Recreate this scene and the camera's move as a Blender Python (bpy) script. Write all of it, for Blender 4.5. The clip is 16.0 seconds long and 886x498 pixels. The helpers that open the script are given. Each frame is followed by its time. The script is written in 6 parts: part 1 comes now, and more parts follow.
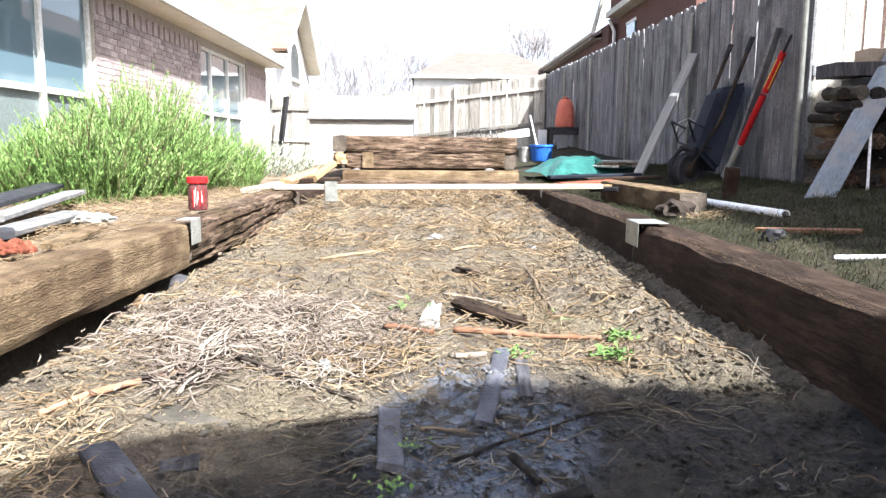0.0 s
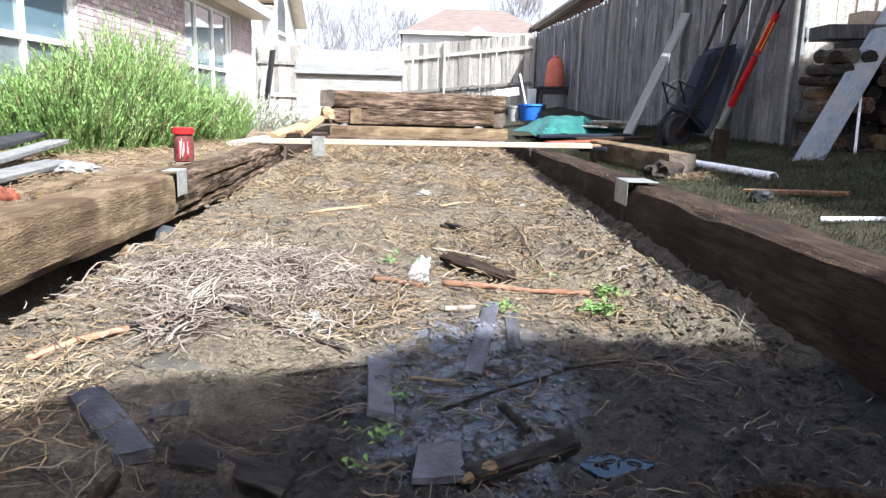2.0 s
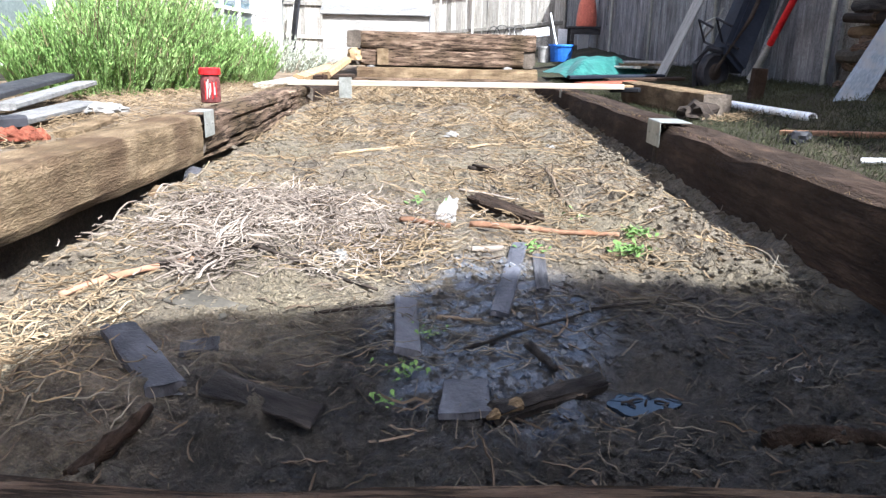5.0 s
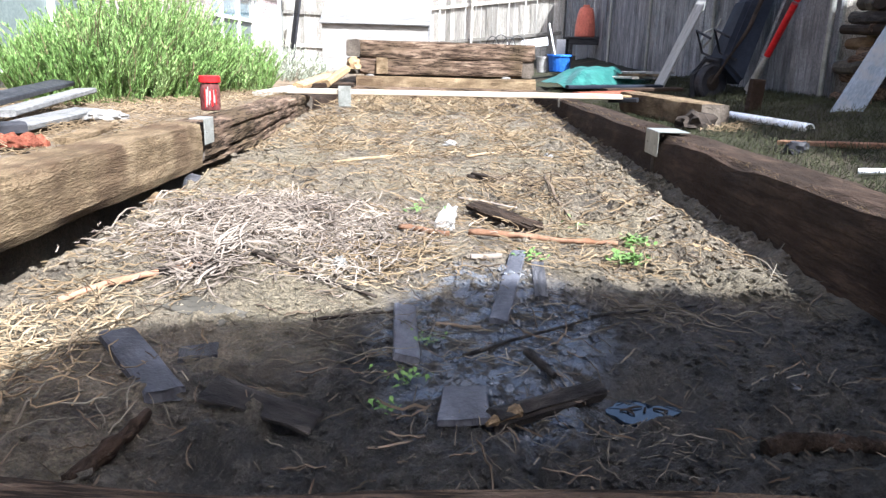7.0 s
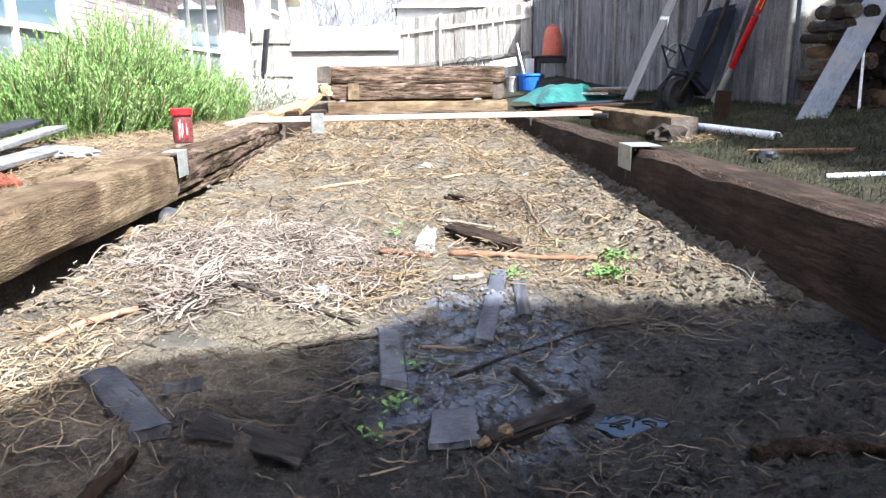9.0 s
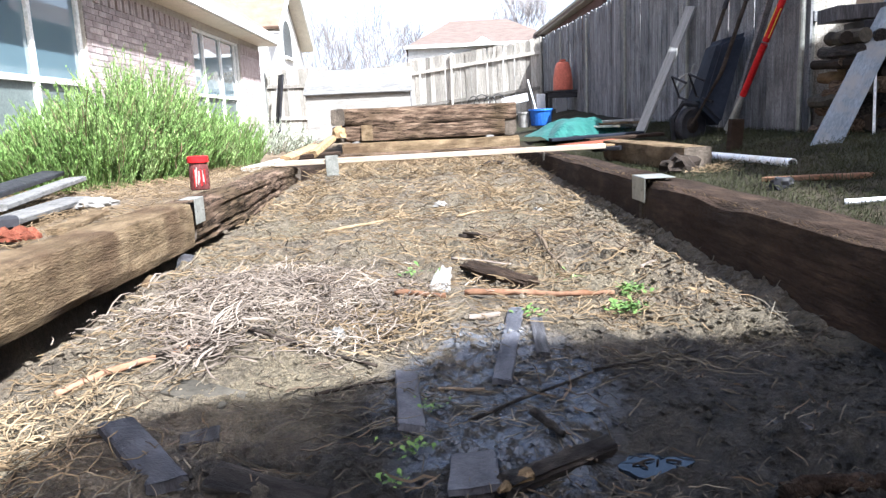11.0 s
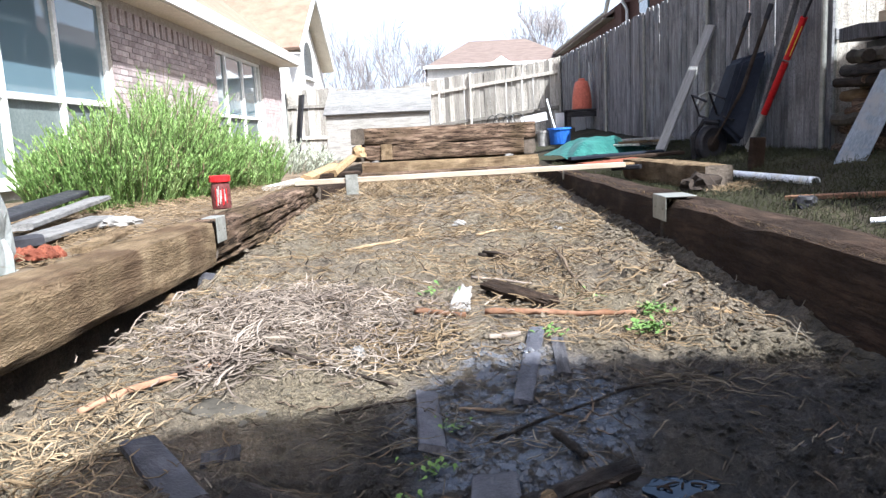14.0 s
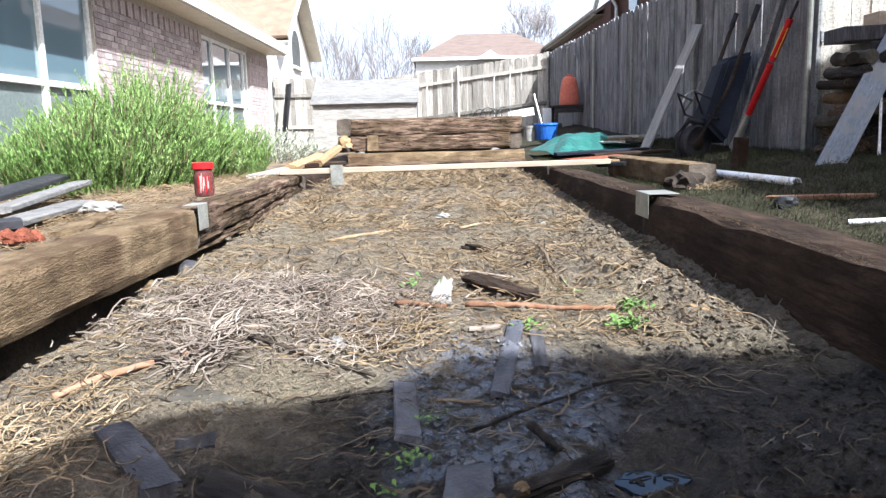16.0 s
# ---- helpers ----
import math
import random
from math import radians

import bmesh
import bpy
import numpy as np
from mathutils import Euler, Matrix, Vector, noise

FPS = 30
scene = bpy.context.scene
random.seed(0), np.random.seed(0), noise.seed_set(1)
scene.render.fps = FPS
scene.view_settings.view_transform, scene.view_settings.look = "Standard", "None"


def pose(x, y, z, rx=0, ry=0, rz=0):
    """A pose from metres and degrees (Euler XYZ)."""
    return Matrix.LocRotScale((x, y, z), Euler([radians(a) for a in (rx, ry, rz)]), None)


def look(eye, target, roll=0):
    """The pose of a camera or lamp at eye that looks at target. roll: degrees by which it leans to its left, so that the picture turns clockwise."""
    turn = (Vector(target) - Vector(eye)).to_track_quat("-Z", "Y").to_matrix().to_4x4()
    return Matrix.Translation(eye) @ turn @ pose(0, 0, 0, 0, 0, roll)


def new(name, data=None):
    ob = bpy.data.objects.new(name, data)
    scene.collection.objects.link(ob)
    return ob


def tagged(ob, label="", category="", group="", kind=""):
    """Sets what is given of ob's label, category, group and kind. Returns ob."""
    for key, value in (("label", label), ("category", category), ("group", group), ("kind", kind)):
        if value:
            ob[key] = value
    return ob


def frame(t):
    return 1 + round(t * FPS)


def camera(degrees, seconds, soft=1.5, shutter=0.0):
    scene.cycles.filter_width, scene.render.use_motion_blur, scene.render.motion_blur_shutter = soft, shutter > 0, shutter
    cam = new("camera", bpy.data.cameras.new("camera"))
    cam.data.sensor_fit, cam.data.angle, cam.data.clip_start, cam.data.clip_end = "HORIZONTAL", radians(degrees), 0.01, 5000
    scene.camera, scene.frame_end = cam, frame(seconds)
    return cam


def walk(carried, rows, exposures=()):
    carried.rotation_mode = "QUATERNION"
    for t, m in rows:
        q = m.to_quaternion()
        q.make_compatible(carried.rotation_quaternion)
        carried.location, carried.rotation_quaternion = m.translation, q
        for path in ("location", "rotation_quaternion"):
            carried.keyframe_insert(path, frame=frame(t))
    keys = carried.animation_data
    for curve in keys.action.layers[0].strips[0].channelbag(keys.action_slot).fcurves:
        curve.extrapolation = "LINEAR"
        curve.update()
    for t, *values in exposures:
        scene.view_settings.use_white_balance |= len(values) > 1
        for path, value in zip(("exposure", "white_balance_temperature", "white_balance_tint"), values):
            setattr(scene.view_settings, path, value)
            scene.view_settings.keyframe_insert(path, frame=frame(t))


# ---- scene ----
cam = camera(61.9, 16.0, 1.35)

PATH = [
    (0, (0.0116, 0.2173, 0.3581), (0.0484, 2.1980, 0.0833), 0.42),
    (0.5, (0.0090, 0.2145, 0.3583), (0.0353, 2.1941, 0.0751), 0.94),
    (1, (0.0091, 0.2202, 0.3495), (0.0433, 2.1899, 0.0048), 1.58),
    (1.5, (0.0046, 0.2240, 0.3428), (0.0731, 2.1821, -0.0582), 1.63),
    (2, (-0.0009, 0.2229, 0.3384), (0.0755, 2.1846, -0.0432), 1.52),
    (2.5, (-0.0018, 0.2296, 0.3296), (0.0241, 2.1800, -0.1123), 1.31),
    (3, (-0.0022, 0.2339, 0.3253), (0.0175, 2.1797, -0.1368), 1.47),
    (3.5, (-0.0032, 0.2321, 0.3258), (0.0092, 2.1743, -0.1514), 1.55),
    (4, (-0.0013, 0.2339, 0.3244), (0.0170, 2.1745, -0.1591), 1.73),
    (4.5, (-0.0014, 0.2346, 0.3239), (0.0101, 2.1734, -0.1667), 1.90),
    (5, (0.0003, 0.2363, 0.3215), (0.0054, 2.1653, -0.2066), 1.29),
    (7.3, (-0.0030, 0.2310, 0.3180), (0.0110, 2.1667, -0.1849), 1.70),
    (7.5, (-0.0034, 0.2294, 0.3191), (0.0203, 2.1614, -0.1976), 1.61),
    (8, (-0.0053, 0.2295, 0.3222), (0.0102, 2.1662, -0.1770), -0.05),
    (8.5, (-0.0041, 0.2324, 0.3189), (0.0728, 2.1718, -0.1636), 0.08),
    (9, (-0.0092, 0.2298, 0.3205), (0.0592, 2.1779, -0.1265), -0.63),
    (9.5, (-0.0095, 0.2280, 0.3219), (0.0296, 2.1854, -0.0870), -1.41),
    (9.7, (-0.0060, 0.2270, 0.3260), (0.0380, 2.1851, -0.0790), -1.70),
    (12, (-0.0009, 0.2417, 0.3283), (0.0048, 2.2177, 0.0197), -3.28),
    (12.5, (-0.0018, 0.2403, 0.3278), (-0.0072, 2.2169, 0.0226), -3.13),
    (13, (-0.0065, 0.2393, 0.3272), (-0.0322, 2.2155, 0.0202), -2.84),
    (13.5, (-0.0066, 0.2371, 0.3282), (-0.0393, 2.2131, 0.0211), -2.91),
    (14, (-0.0058, 0.2378, 0.3290), (-0.0296, 2.2154, 0.0317), -2.84),
    (14.5, (-0.0051, 0.2360, 0.3294), (-0.0313, 2.2149, 0.0406), -2.76),
    (15, (-0.0065, 0.2329, 0.3320), (-0.0317, 2.2136, 0.0565), -2.48),
    (15.5, (-0.0002, 0.2298, 0.3345), (-0.0202, 2.2115, 0.0652), -2.90),
    (16, (0.0039, 0.2361, 0.3260), (0.0201, 2.2107, 0.0086), -1.45),
]
walk(cam, [(t, look(eye, target, roll)) for t, eye, target, roll in PATH], [(0.0, 2.08, 5950, 10), (0.5, 1.86, 6000, 10), (1.0, 1.70, 6100, 10), (1.5, 1.74, 5800, 10), (2.5, 1.80, 5700, 10), (5.0, 1.92, 5650, 10), (7.5, 2.0, 5650, 10), (9.0, 2.08, 5650, 10), (9.7, 2.05, 5650, 10), (12.0, 1.72, 5750, 10), (16.0, 1.62, 5750, 10)])

# ---- world, sun ----
SUN_DIR = Vector((1.0, -1.31, 1.83)).normalized()
world = bpy.data.worlds.new("world")
scene.world = world
world.use_nodes = True
wnt = world.node_tree
sky = wnt.nodes.new("ShaderNodeTexSky")
sky.sky_type = "NISHITA"
sky.sun_disc = False
sky.sun_elevation = math.asin(SUN_DIR.z)
sky.sun_rotation = math.atan2(SUN_DIR.x, SUN_DIR.y)
sky.air_density, sky.dust_density, sky.ozone_density = 1.0, 6.0, 1.0
# a bright haze all round the horizon
wtc = wnt.nodes.new("ShaderNodeTexCoord")
wsep = wnt.nodes.new("ShaderNodeSeparateXYZ")
wnt.links.new(wtc.outputs["Generated"], wsep.inputs[0])
whz = wnt.nodes.new("ShaderNodeMapRange")
whz.interpolation_type = "SMOOTHSTEP"
whz.inputs["From Min"].default_value, whz.inputs["From Max"].default_value = 0.20, 0.42
whz.inputs["To Min"].default_value, whz.inputs["To Max"].default_value = 1.0, 0.0
wnt.links.new(wsep.outputs["Z"], whz.inputs["Value"])
wmix = wnt.nodes.new("ShaderNodeMix")
wmix.data_type = "RGBA"
wmix.inputs[7].default_value = (4.2, 4.6, 5.2, 1)
wnt.links.new(whz.outputs[0], wmix.inputs[0])
wnt.links.new(sky.outputs[0], wmix.inputs[6])
wnt.links.new(wmix.outputs[2], wnt.nodes["Background"].inputs[0])
wnt.nodes["Background"].inputs[1].default_value = 0.09
sun_data = bpy.data.lights.new("sun", "SUN")
sun_data.energy, sun_data.angle, sun_data.color = 5.0, radians(0.55), (1.0, 0.965, 0.91)
sun = new("sun", sun_data)
sun.matrix_world = look(SUN_DIR * 60, (0, 0, 0))


# ---- materials ----
def ramp(nt, fac, stops):
    r = nt.nodes.new("ShaderNodeValToRGB")
    while len(r.color_ramp.elements) < len(stops):
        r.color_ramp.elements.new(0.5)
    for e, (p, c) in zip(r.color_ramp.elements, stops):
        e.position, e.color = p, (*c, 1)
    nt.links.new(fac, r.inputs[0])
    return r.outputs[0]


def coords(nt, stretch=(1, 1, 1), own=True):
    tc = nt.nodes.new("ShaderNodeTexCoord")
    mp = nt.nodes.new("ShaderNodeMapping")
    mp.inputs["Scale"].default_value = stretch
    nt.links.new(tc.outputs["Object"], mp.inputs["Vector"])
    if own:
        oi = nt.nodes.new("ShaderNodeObjectInfo")
        mul = nt.nodes.new("ShaderNodeMath")
        mul.operation = "MULTIPLY"
        mul.inputs[1].default_value = 37.0
        nt.links.new(oi.outputs["Random"], mul.inputs[0])
        nt.links.new(mul.outputs[0], mp.inputs["Location"])
    return mp.outputs[0]


def noise_tex(nt, vec, scale, detail=5, rough=0.6):
    n = nt.nodes.new("ShaderNodeTexNoise")
    n.inputs["Scale"].default_value = scale
    n.inputs["Detail"].default_value = detail
    n.inputs["Roughness"].default_value = rough
    nt.links.new(vec, n.inputs["Vector"])
    return n.outputs[0]


def mix(nt, fac, a, b, mode="MIX"):
    m = nt.nodes.new("ShaderNodeMix")
    m.data_type, m.blend_type = "RGBA", mode
    for sock, v in ((m.inputs[0], fac), (m.inputs[6], a), (m.inputs[7], b)):
        if isinstance(v, (int, float)):
            sock.default_value = v
        elif isinstance(v, tuple):
            sock.default_value = (*v, 1)
        else:
            nt.links.new(v, sock)
    return m.outputs[2]


def surface(name, stops, scale=8, stretch=(1, 1, 1), rough=0.8, bump=0.3, fine=60, metal=0.0, dist=0.01,
            vary=0.25, per_island=False, spec=0.12, stain=None, stain_scale=1.3, cracks=0.0):
    """Colour by a coarse noise ramp, a fine grain over it, a change from piece to piece, and a bump of both."""
    m = bpy.data.materials.new(name)
    m.use_nodes = True
    nt = m.node_tree
    b = nt.nodes["Principled BSDF"]
    vec = coords(nt, stretch)
    big = noise_tex(nt, vec, scale)
    small = noise_tex(nt, vec, fine, 4)
    col = ramp(nt, big, stops)
    grain = ramp(nt, small, [(0.3, (0.55, 0.55, 0.55)), (0.7, (1.25, 1.25, 1.25))])
    col = mix(nt, 0.6, col, grain, "MULTIPLY")
    if stain:
        s = noise_tex(nt, coords(nt, (1, 1, 1)), stain_scale, 3)
        sf = ramp(nt, s, [(0.48, (0, 0, 0)), (0.66, (1, 1, 1))])
        col = mix(nt, sf, col, stain)
    if cracks:
        cn = noise_tex(nt, coords(nt, (34, 2.6, 34)), 1.0, 8, 0.62)
        line = ramp(nt, cn, [(0.455, (1, 1, 1)), (0.485, (1 - cracks,) * 3), (0.50, (1 - cracks,) * 3), (0.53, (1, 1, 1))])
        col = mix(nt, 1.0, col, line, "MULTIPLY")
        deep = nt.nodes.new("ShaderNodeMath")
        deep.operation = "MULTIPLY_ADD"
        deep.inputs[1].default_value = 1.2
        nt.links.new(line, deep.inputs[0])
        nt.links.new(big, deep.inputs[2])
        big = deep.outputs[0]
    if vary:
        if per_island:
            rnd = nt.nodes.new("ShaderNodeNewGeometry").outputs["Random Per Island"]
        else:
            rnd = nt.nodes.new("ShaderNodeObjectInfo").outputs["Random"]
        v = ramp(nt, rnd, [(0, (1 - vary,) * 3), (1, (1 + vary,) * 3)])
        col = mix(nt, 1.0, col, v, "MULTIPLY")
    nt.links.new(col, b.inputs["Base Color"])
    b.inputs["Metallic"].default_value = metal
    b.inputs["Specular IOR Level"].default_value = spec
    rr = ramp(nt, small, [(0.3, (max(rough - 0.12, 0.03),) * 3), (0.7, (min(rough + 0.1, 1),) * 3)])
    nt.links.new(rr, b.inputs["Roughness"])
    if bump:
        bp = nt.nodes.new("ShaderNodeBump")
        bp.inputs["Strength"].default_value = bump
        bp.inputs["Distance"].default_value = dist
        mx = nt.nodes.new("ShaderNodeMath")
        mx.operation = "ADD"
        nt.links.new(big, mx.inputs[0])
        nt.links.new(small, mx.inputs[1])
        nt.links.new(mx.outputs[0], bp.inputs["Height"])
        nt.links.new(bp.outputs[0], b.inputs["Normal"])
    return m


def plain_glass(name, tint, rough=0.03):
    m = bpy.data.materials.new(name)
    m.use_nodes = True
    b = m.node_tree.nodes["Principled BSDF"]
    b.inputs["Base Color"].default_value = (*tint, 1)
    b.inputs["Roughness"].default_value = rough
    b.inputs["Specular IOR Level"].default_value = 0.8
    b.inputs["Coat Weight"].default_value = 0.6
    b.inputs["Coat Roughness"].default_value = 0.02
    return m


M_TIE = surface("weathered_tie", [(0.25, (0.053, 0.033, 0.022)), (0.5, (0.171, 0.116, 0.080)), (0.75, (0.366, 0.266, 0.189))],
                2.6, (8, 2.4, 8), 0.9, 0.9, 40, dist=0.02, vary=0.15, stain=(0.10, 0.07, 0.042), stain_scale=2.2, cracks=0.75)
M_TIE_TAN = surface("tan_tie", [(0.25, (0.095, 0.067, 0.036)), (0.5, (0.220, 0.158, 0.093)), (0.8, (0.349, 0.262, 0.163))],
                    3.0, (5, 1.9, 5), 0.9, 0.9, 30, dist=0.02, vary=0.1, stain=(0.115, 0.076, 0.045), stain_scale=3, cracks=0.15)
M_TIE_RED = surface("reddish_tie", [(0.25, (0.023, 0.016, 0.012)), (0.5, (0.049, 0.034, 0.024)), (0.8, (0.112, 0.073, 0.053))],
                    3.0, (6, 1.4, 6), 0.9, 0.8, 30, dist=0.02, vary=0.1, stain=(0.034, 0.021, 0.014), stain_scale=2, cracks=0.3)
M_ENDGRAIN = surface("grey_end_grain", [(0.3, (0.045, 0.036, 0.028)), (0.7, (0.15, 0.125, 0.10))], 9, (1, 1, 1), 0.95, 0.8, 70, vary=0.2)
M_SPLIT = surface("fresh_split_wood", [(0.3, (0.203, 0.128, 0.064)), (0.7, (0.315, 0.225, 0.128))], 6, (1, 5, 5), 0.75, 0.6, 40)
M_PINE = surface("pine_board", [(0.3, (0.29, 0.235, 0.175)), (0.7, (0.40, 0.335, 0.262))], 3, (1.2, 12, 12), 0.6, 0.15, 40, vary=0.05)
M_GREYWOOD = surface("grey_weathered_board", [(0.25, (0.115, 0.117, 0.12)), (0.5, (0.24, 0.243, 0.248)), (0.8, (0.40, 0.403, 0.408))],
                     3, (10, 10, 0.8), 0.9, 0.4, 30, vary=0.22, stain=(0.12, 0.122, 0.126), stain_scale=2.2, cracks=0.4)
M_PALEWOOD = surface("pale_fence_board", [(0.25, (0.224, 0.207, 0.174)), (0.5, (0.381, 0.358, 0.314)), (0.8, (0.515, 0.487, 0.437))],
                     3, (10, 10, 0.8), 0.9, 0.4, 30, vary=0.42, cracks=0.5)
M_PLANK = surface("grey_plank", [(0.3, (0.22, 0.22, 0.21)), (0.7, (0.36, 0.36, 0.345))], 3, (9, 9, 0.7), 0.8, 0.3, 30, vary=0.1)
# the blue is skylight in the shade, put into the plank's colour
M_SHADEPLANK = surface("shade_tinted_plank", [(0.3, (0.12, 0.143, 0.17)), (0.7, (0.19, 0.22, 0.255))], 5, (4, 4, 0.8), 0.6, 0.3, 40,
                      vary=0.1, stain=(0.20, 0.20, 0.20), stain_scale=5)
M_WETWOOD = surface("wet_dark_wood", [(0.3, (0.028, 0.027, 0.029)), (0.5, (0.075, 0.074, 0.080)), (0.75, (0.16, 0.157, 0.168))], 4, (16, 1.4, 16), 0.45, 0.7, 60)
M_PLY = surface("wet_plywood", [(0.3, (0.037, 0.037, 0.043)), (0.5, (0.076, 0.077, 0.089)), (0.7, (0.125, 0.128, 0.147))], 9, (2.2, 1.0, 1.0), 0.5, 0.4, 60)
M_STICK = surface("orange_branch", [(0.3, (0.13, 0.062, 0.032)), (0.7, (0.29, 0.175, 0.115))], 6, (1, 1, 1), 0.8, 0.4, 60)
M_BARK = surface("dark_bark", [(0.3, (0.015, 0.012, 0.010)), (0.7, (0.055, 0.043, 0.034))], 9, (1, 1, 1), 0.85, 0.6, 60)
M_STRAW = surface("dry_straw", [(0.2, (0.075, 0.048, 0.026)), (0.5, (0.185, 0.135, 0.080)), (0.8, (0.36, 0.285, 0.185))], 5, (1, 1, 1), 0.75,
                  0.0, 50, vary=0.35, per_island=True)
M_STRAWPALE = surface("bleached_straw", [(0.2, (0.070, 0.052, 0.045)), (0.5, (0.20, 0.165, 0.135)), (0.8, (0.40, 0.345, 0.28))], 5, (1, 1, 1),
                      0.75, 0.0, 50, vary=0.35, per_island=True)
# darker, greyer copy of the straw: shade is put into its colour
M_STRAWSHADE = surface("damp_straw", [(0.2, (0.040, 0.034, 0.024)), (0.5, (0.112, 0.096, 0.072)), (0.8, (0.256, 0.228, 0.180))], 5, (1, 1, 1), 0.6,
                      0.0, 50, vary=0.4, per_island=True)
M_TWIG = surface("brown_twig", [(0.2, (0.052, 0.038, 0.028)), (0.8, (0.17, 0.130, 0.092))], 5, (1, 1, 1), 0.85, 0.0, 50, vary=0.3, per_island=True)
M_LEAF = surface("rosemary_green", [(0.2, (0.095, 0.18, 0.042)), (0.5, (0.205, 0.325, 0.097)), (0.8, (0.36, 0.45, 0.20))], 3, (1, 1, 1), 0.6,
                 0.0, 50, vary=0.4, per_island=True)
M_SILVERLEAF = surface("silver_leaf", [(0.2, (0.30, 0.33, 0.24)), (0.8, (0.56, 0.58, 0.48))], 3, (1, 1, 1), 0.8, 0.0, 50, vary=0.3, per_island=True)
M_SPROUT = surface("fresh_leaf", [(0.2, (0.065, 0.137, 0.034)), (0.8, (0.195, 0.299, 0.091))], 8, (1, 1, 1), 0.5, 0.0, 60, vary=0.25, per_island=True)
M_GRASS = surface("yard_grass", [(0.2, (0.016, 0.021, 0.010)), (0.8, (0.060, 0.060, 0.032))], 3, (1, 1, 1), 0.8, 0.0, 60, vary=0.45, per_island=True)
M_BRICK = surface("pinkish_brick", [(0.25, (0.27, 0.215, 0.205)), (0.5, (0.39, 0.33, 0.315)), (0.8, (0.50, 0.445, 0.43))], 7, (1, 1, 1), 0.9,
                  0.4, 60, vary=0.28)
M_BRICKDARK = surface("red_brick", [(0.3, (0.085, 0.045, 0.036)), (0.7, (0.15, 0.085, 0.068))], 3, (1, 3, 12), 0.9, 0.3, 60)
M_MORTAR = surface("mortar", [(0.3, (0.42, 0.38, 0.33)), (0.7, (0.56, 0.52, 0.46))], 12, (1, 1, 1), 0.95, 0.3, 80)
M_WHITE = surface("white_paint", [(0.3, (0.72, 0.72, 0.69)), (0.7, (0.82, 0.82, 0.79))], 4, (1, 1, 1), 0.5, 0.05, 30, vary=0.03)
M_SOFFIT = surface("cream_soffit", [(0.3, (0.60, 0.55, 0.45)), (0.7, (0.70, 0.65, 0.54))], 3, (1, 1, 1), 0.6, 0.1, 30, vary=0.03)
M_TRIMTAN = surface("tan_trim", [(0.3, (0.36, 0.33, 0.27)), (0.7, (0.46, 0.43, 0.36))], 4, (1, 1, 1), 0.6, 0.1, 40)
M_SHINGLE = surface("tan_shingle", [(0.3, (0.19, 0.125, 0.09)), (0.7, (0.27, 0.19, 0.14))], 2.5, (1, 1, 1), 0.95, 0.4, 40, vary=0.15)
M_SHINGLEFAR = surface("brown_shingle", [(0.3, (0.12, 0.092, 0.080)), (0.7, (0.18, 0.142, 0.125))], 2, (1, 4, 4), 0.95, 0.4, 20)
M_GLASS = plain_glass("window_glass", (0.12, 0.185, 0.215))
M_DARKPANE = surface("dark_pane", [(0.3, (0.05, 0.055, 0.055)), (0.7, (0.09, 0.095, 0.09))], 2, (1, 1, 1), 0.35, 0.0, 20)
M_BLIND = surface("dark_screen", [(0.3, (0.105, 0.130, 0.125)), (0.7, (0.165, 0.195, 0.185))], 2, (1, 1, 1), 0.45, 0.05, 40)
M_PVC = surface("white_pipe", [(0.3, (0.74, 0.76, 0.78)), (0.7, (0.84, 0.85, 0.86))], 3, (1, 1, 1), 0.3, 0.02, 60, stain=(0.6, 0.58, 0.52), stain_scale=8)
M_STEEL = surface("galvanised_plate", [(0.3, (0.24, 0.245, 0.22)), (0.7, (0.36, 0.365, 0.335))], 14, (1, 1, 1), 0.5, 0.1, 70, metal=0.45)
M_PLASTICWHITE = surface("white_plastic", [(0.3, (0.72, 0.74, 0.76)), (0.7, (0.84, 0.85, 0.86))], 5, (1, 1, 1), 0.35, 0.03, 40)
M_RED = surface("red_plastic", [(0.3, (0.46, 0.014, 0.016)), (0.7, (0.58, 0.026, 0.028))], 5, (1, 1, 1), 0.35, 0.02, 40)
M_JARBODY = surface("maroon_label", [(0.3, (0.07, 0.022, 0.022)), (0.7, (0.14, 0.05, 0.046))], 7, (1, 1, 1), 0.3, 0.03, 40)
M_ORANGERED = surface("faded_red_plastic", [(0.3, (0.42, 0.11, 0.075)), (0.7, (0.56, 0.18, 0.12))], 3, (1, 1, 1), 0.5, 0.05, 30)
M_YELLOW = surface("yellow_paint", [(0.3, (0.70, 0.46, 0.06)), (0.7, (0.80, 0.56, 0.12))], 5, (1, 1, 1), 0.5, 0.02, 40)
M_BOXPALE = surface("pale_box_panel", [(0.25, (0.180, 0.174, 0.156)), (0.5, (0.300, 0.288, 0.264)), (0.8, (0.396, 0.384, 0.360))], 3, (1.5, 6, 9), 0.85, 0.2, 30, vary=0.08)
M_LID = surface("silvery_lid_board", [(0.25, (0.11, 0.108, 0.104)), (0.5, (0.175, 0.172, 0.165)), (0.8, (0.25, 0.246, 0.235))], 3, (1.5, 6, 9), 0.85, 0.2, 30, vary=0.12, cracks=0.3)
# bark paled in its colour to stand for distance haze and sun glare
M_HAZEBARK = surface("hazed_far_bark", [(0.3, (0.17, 0.155, 0.15)), (0.7, (0.29, 0.27, 0.265))], 9, (1, 1, 1), 0.9, 0.0, 60)
M_DARKBENCH = surface("old_dark_wood", [(0.3, (0.018, 0.017, 0.018)), (0.7, (0.06, 0.057, 0.058))], 5, (1, 8, 8), 0.8, 0.3, 40)
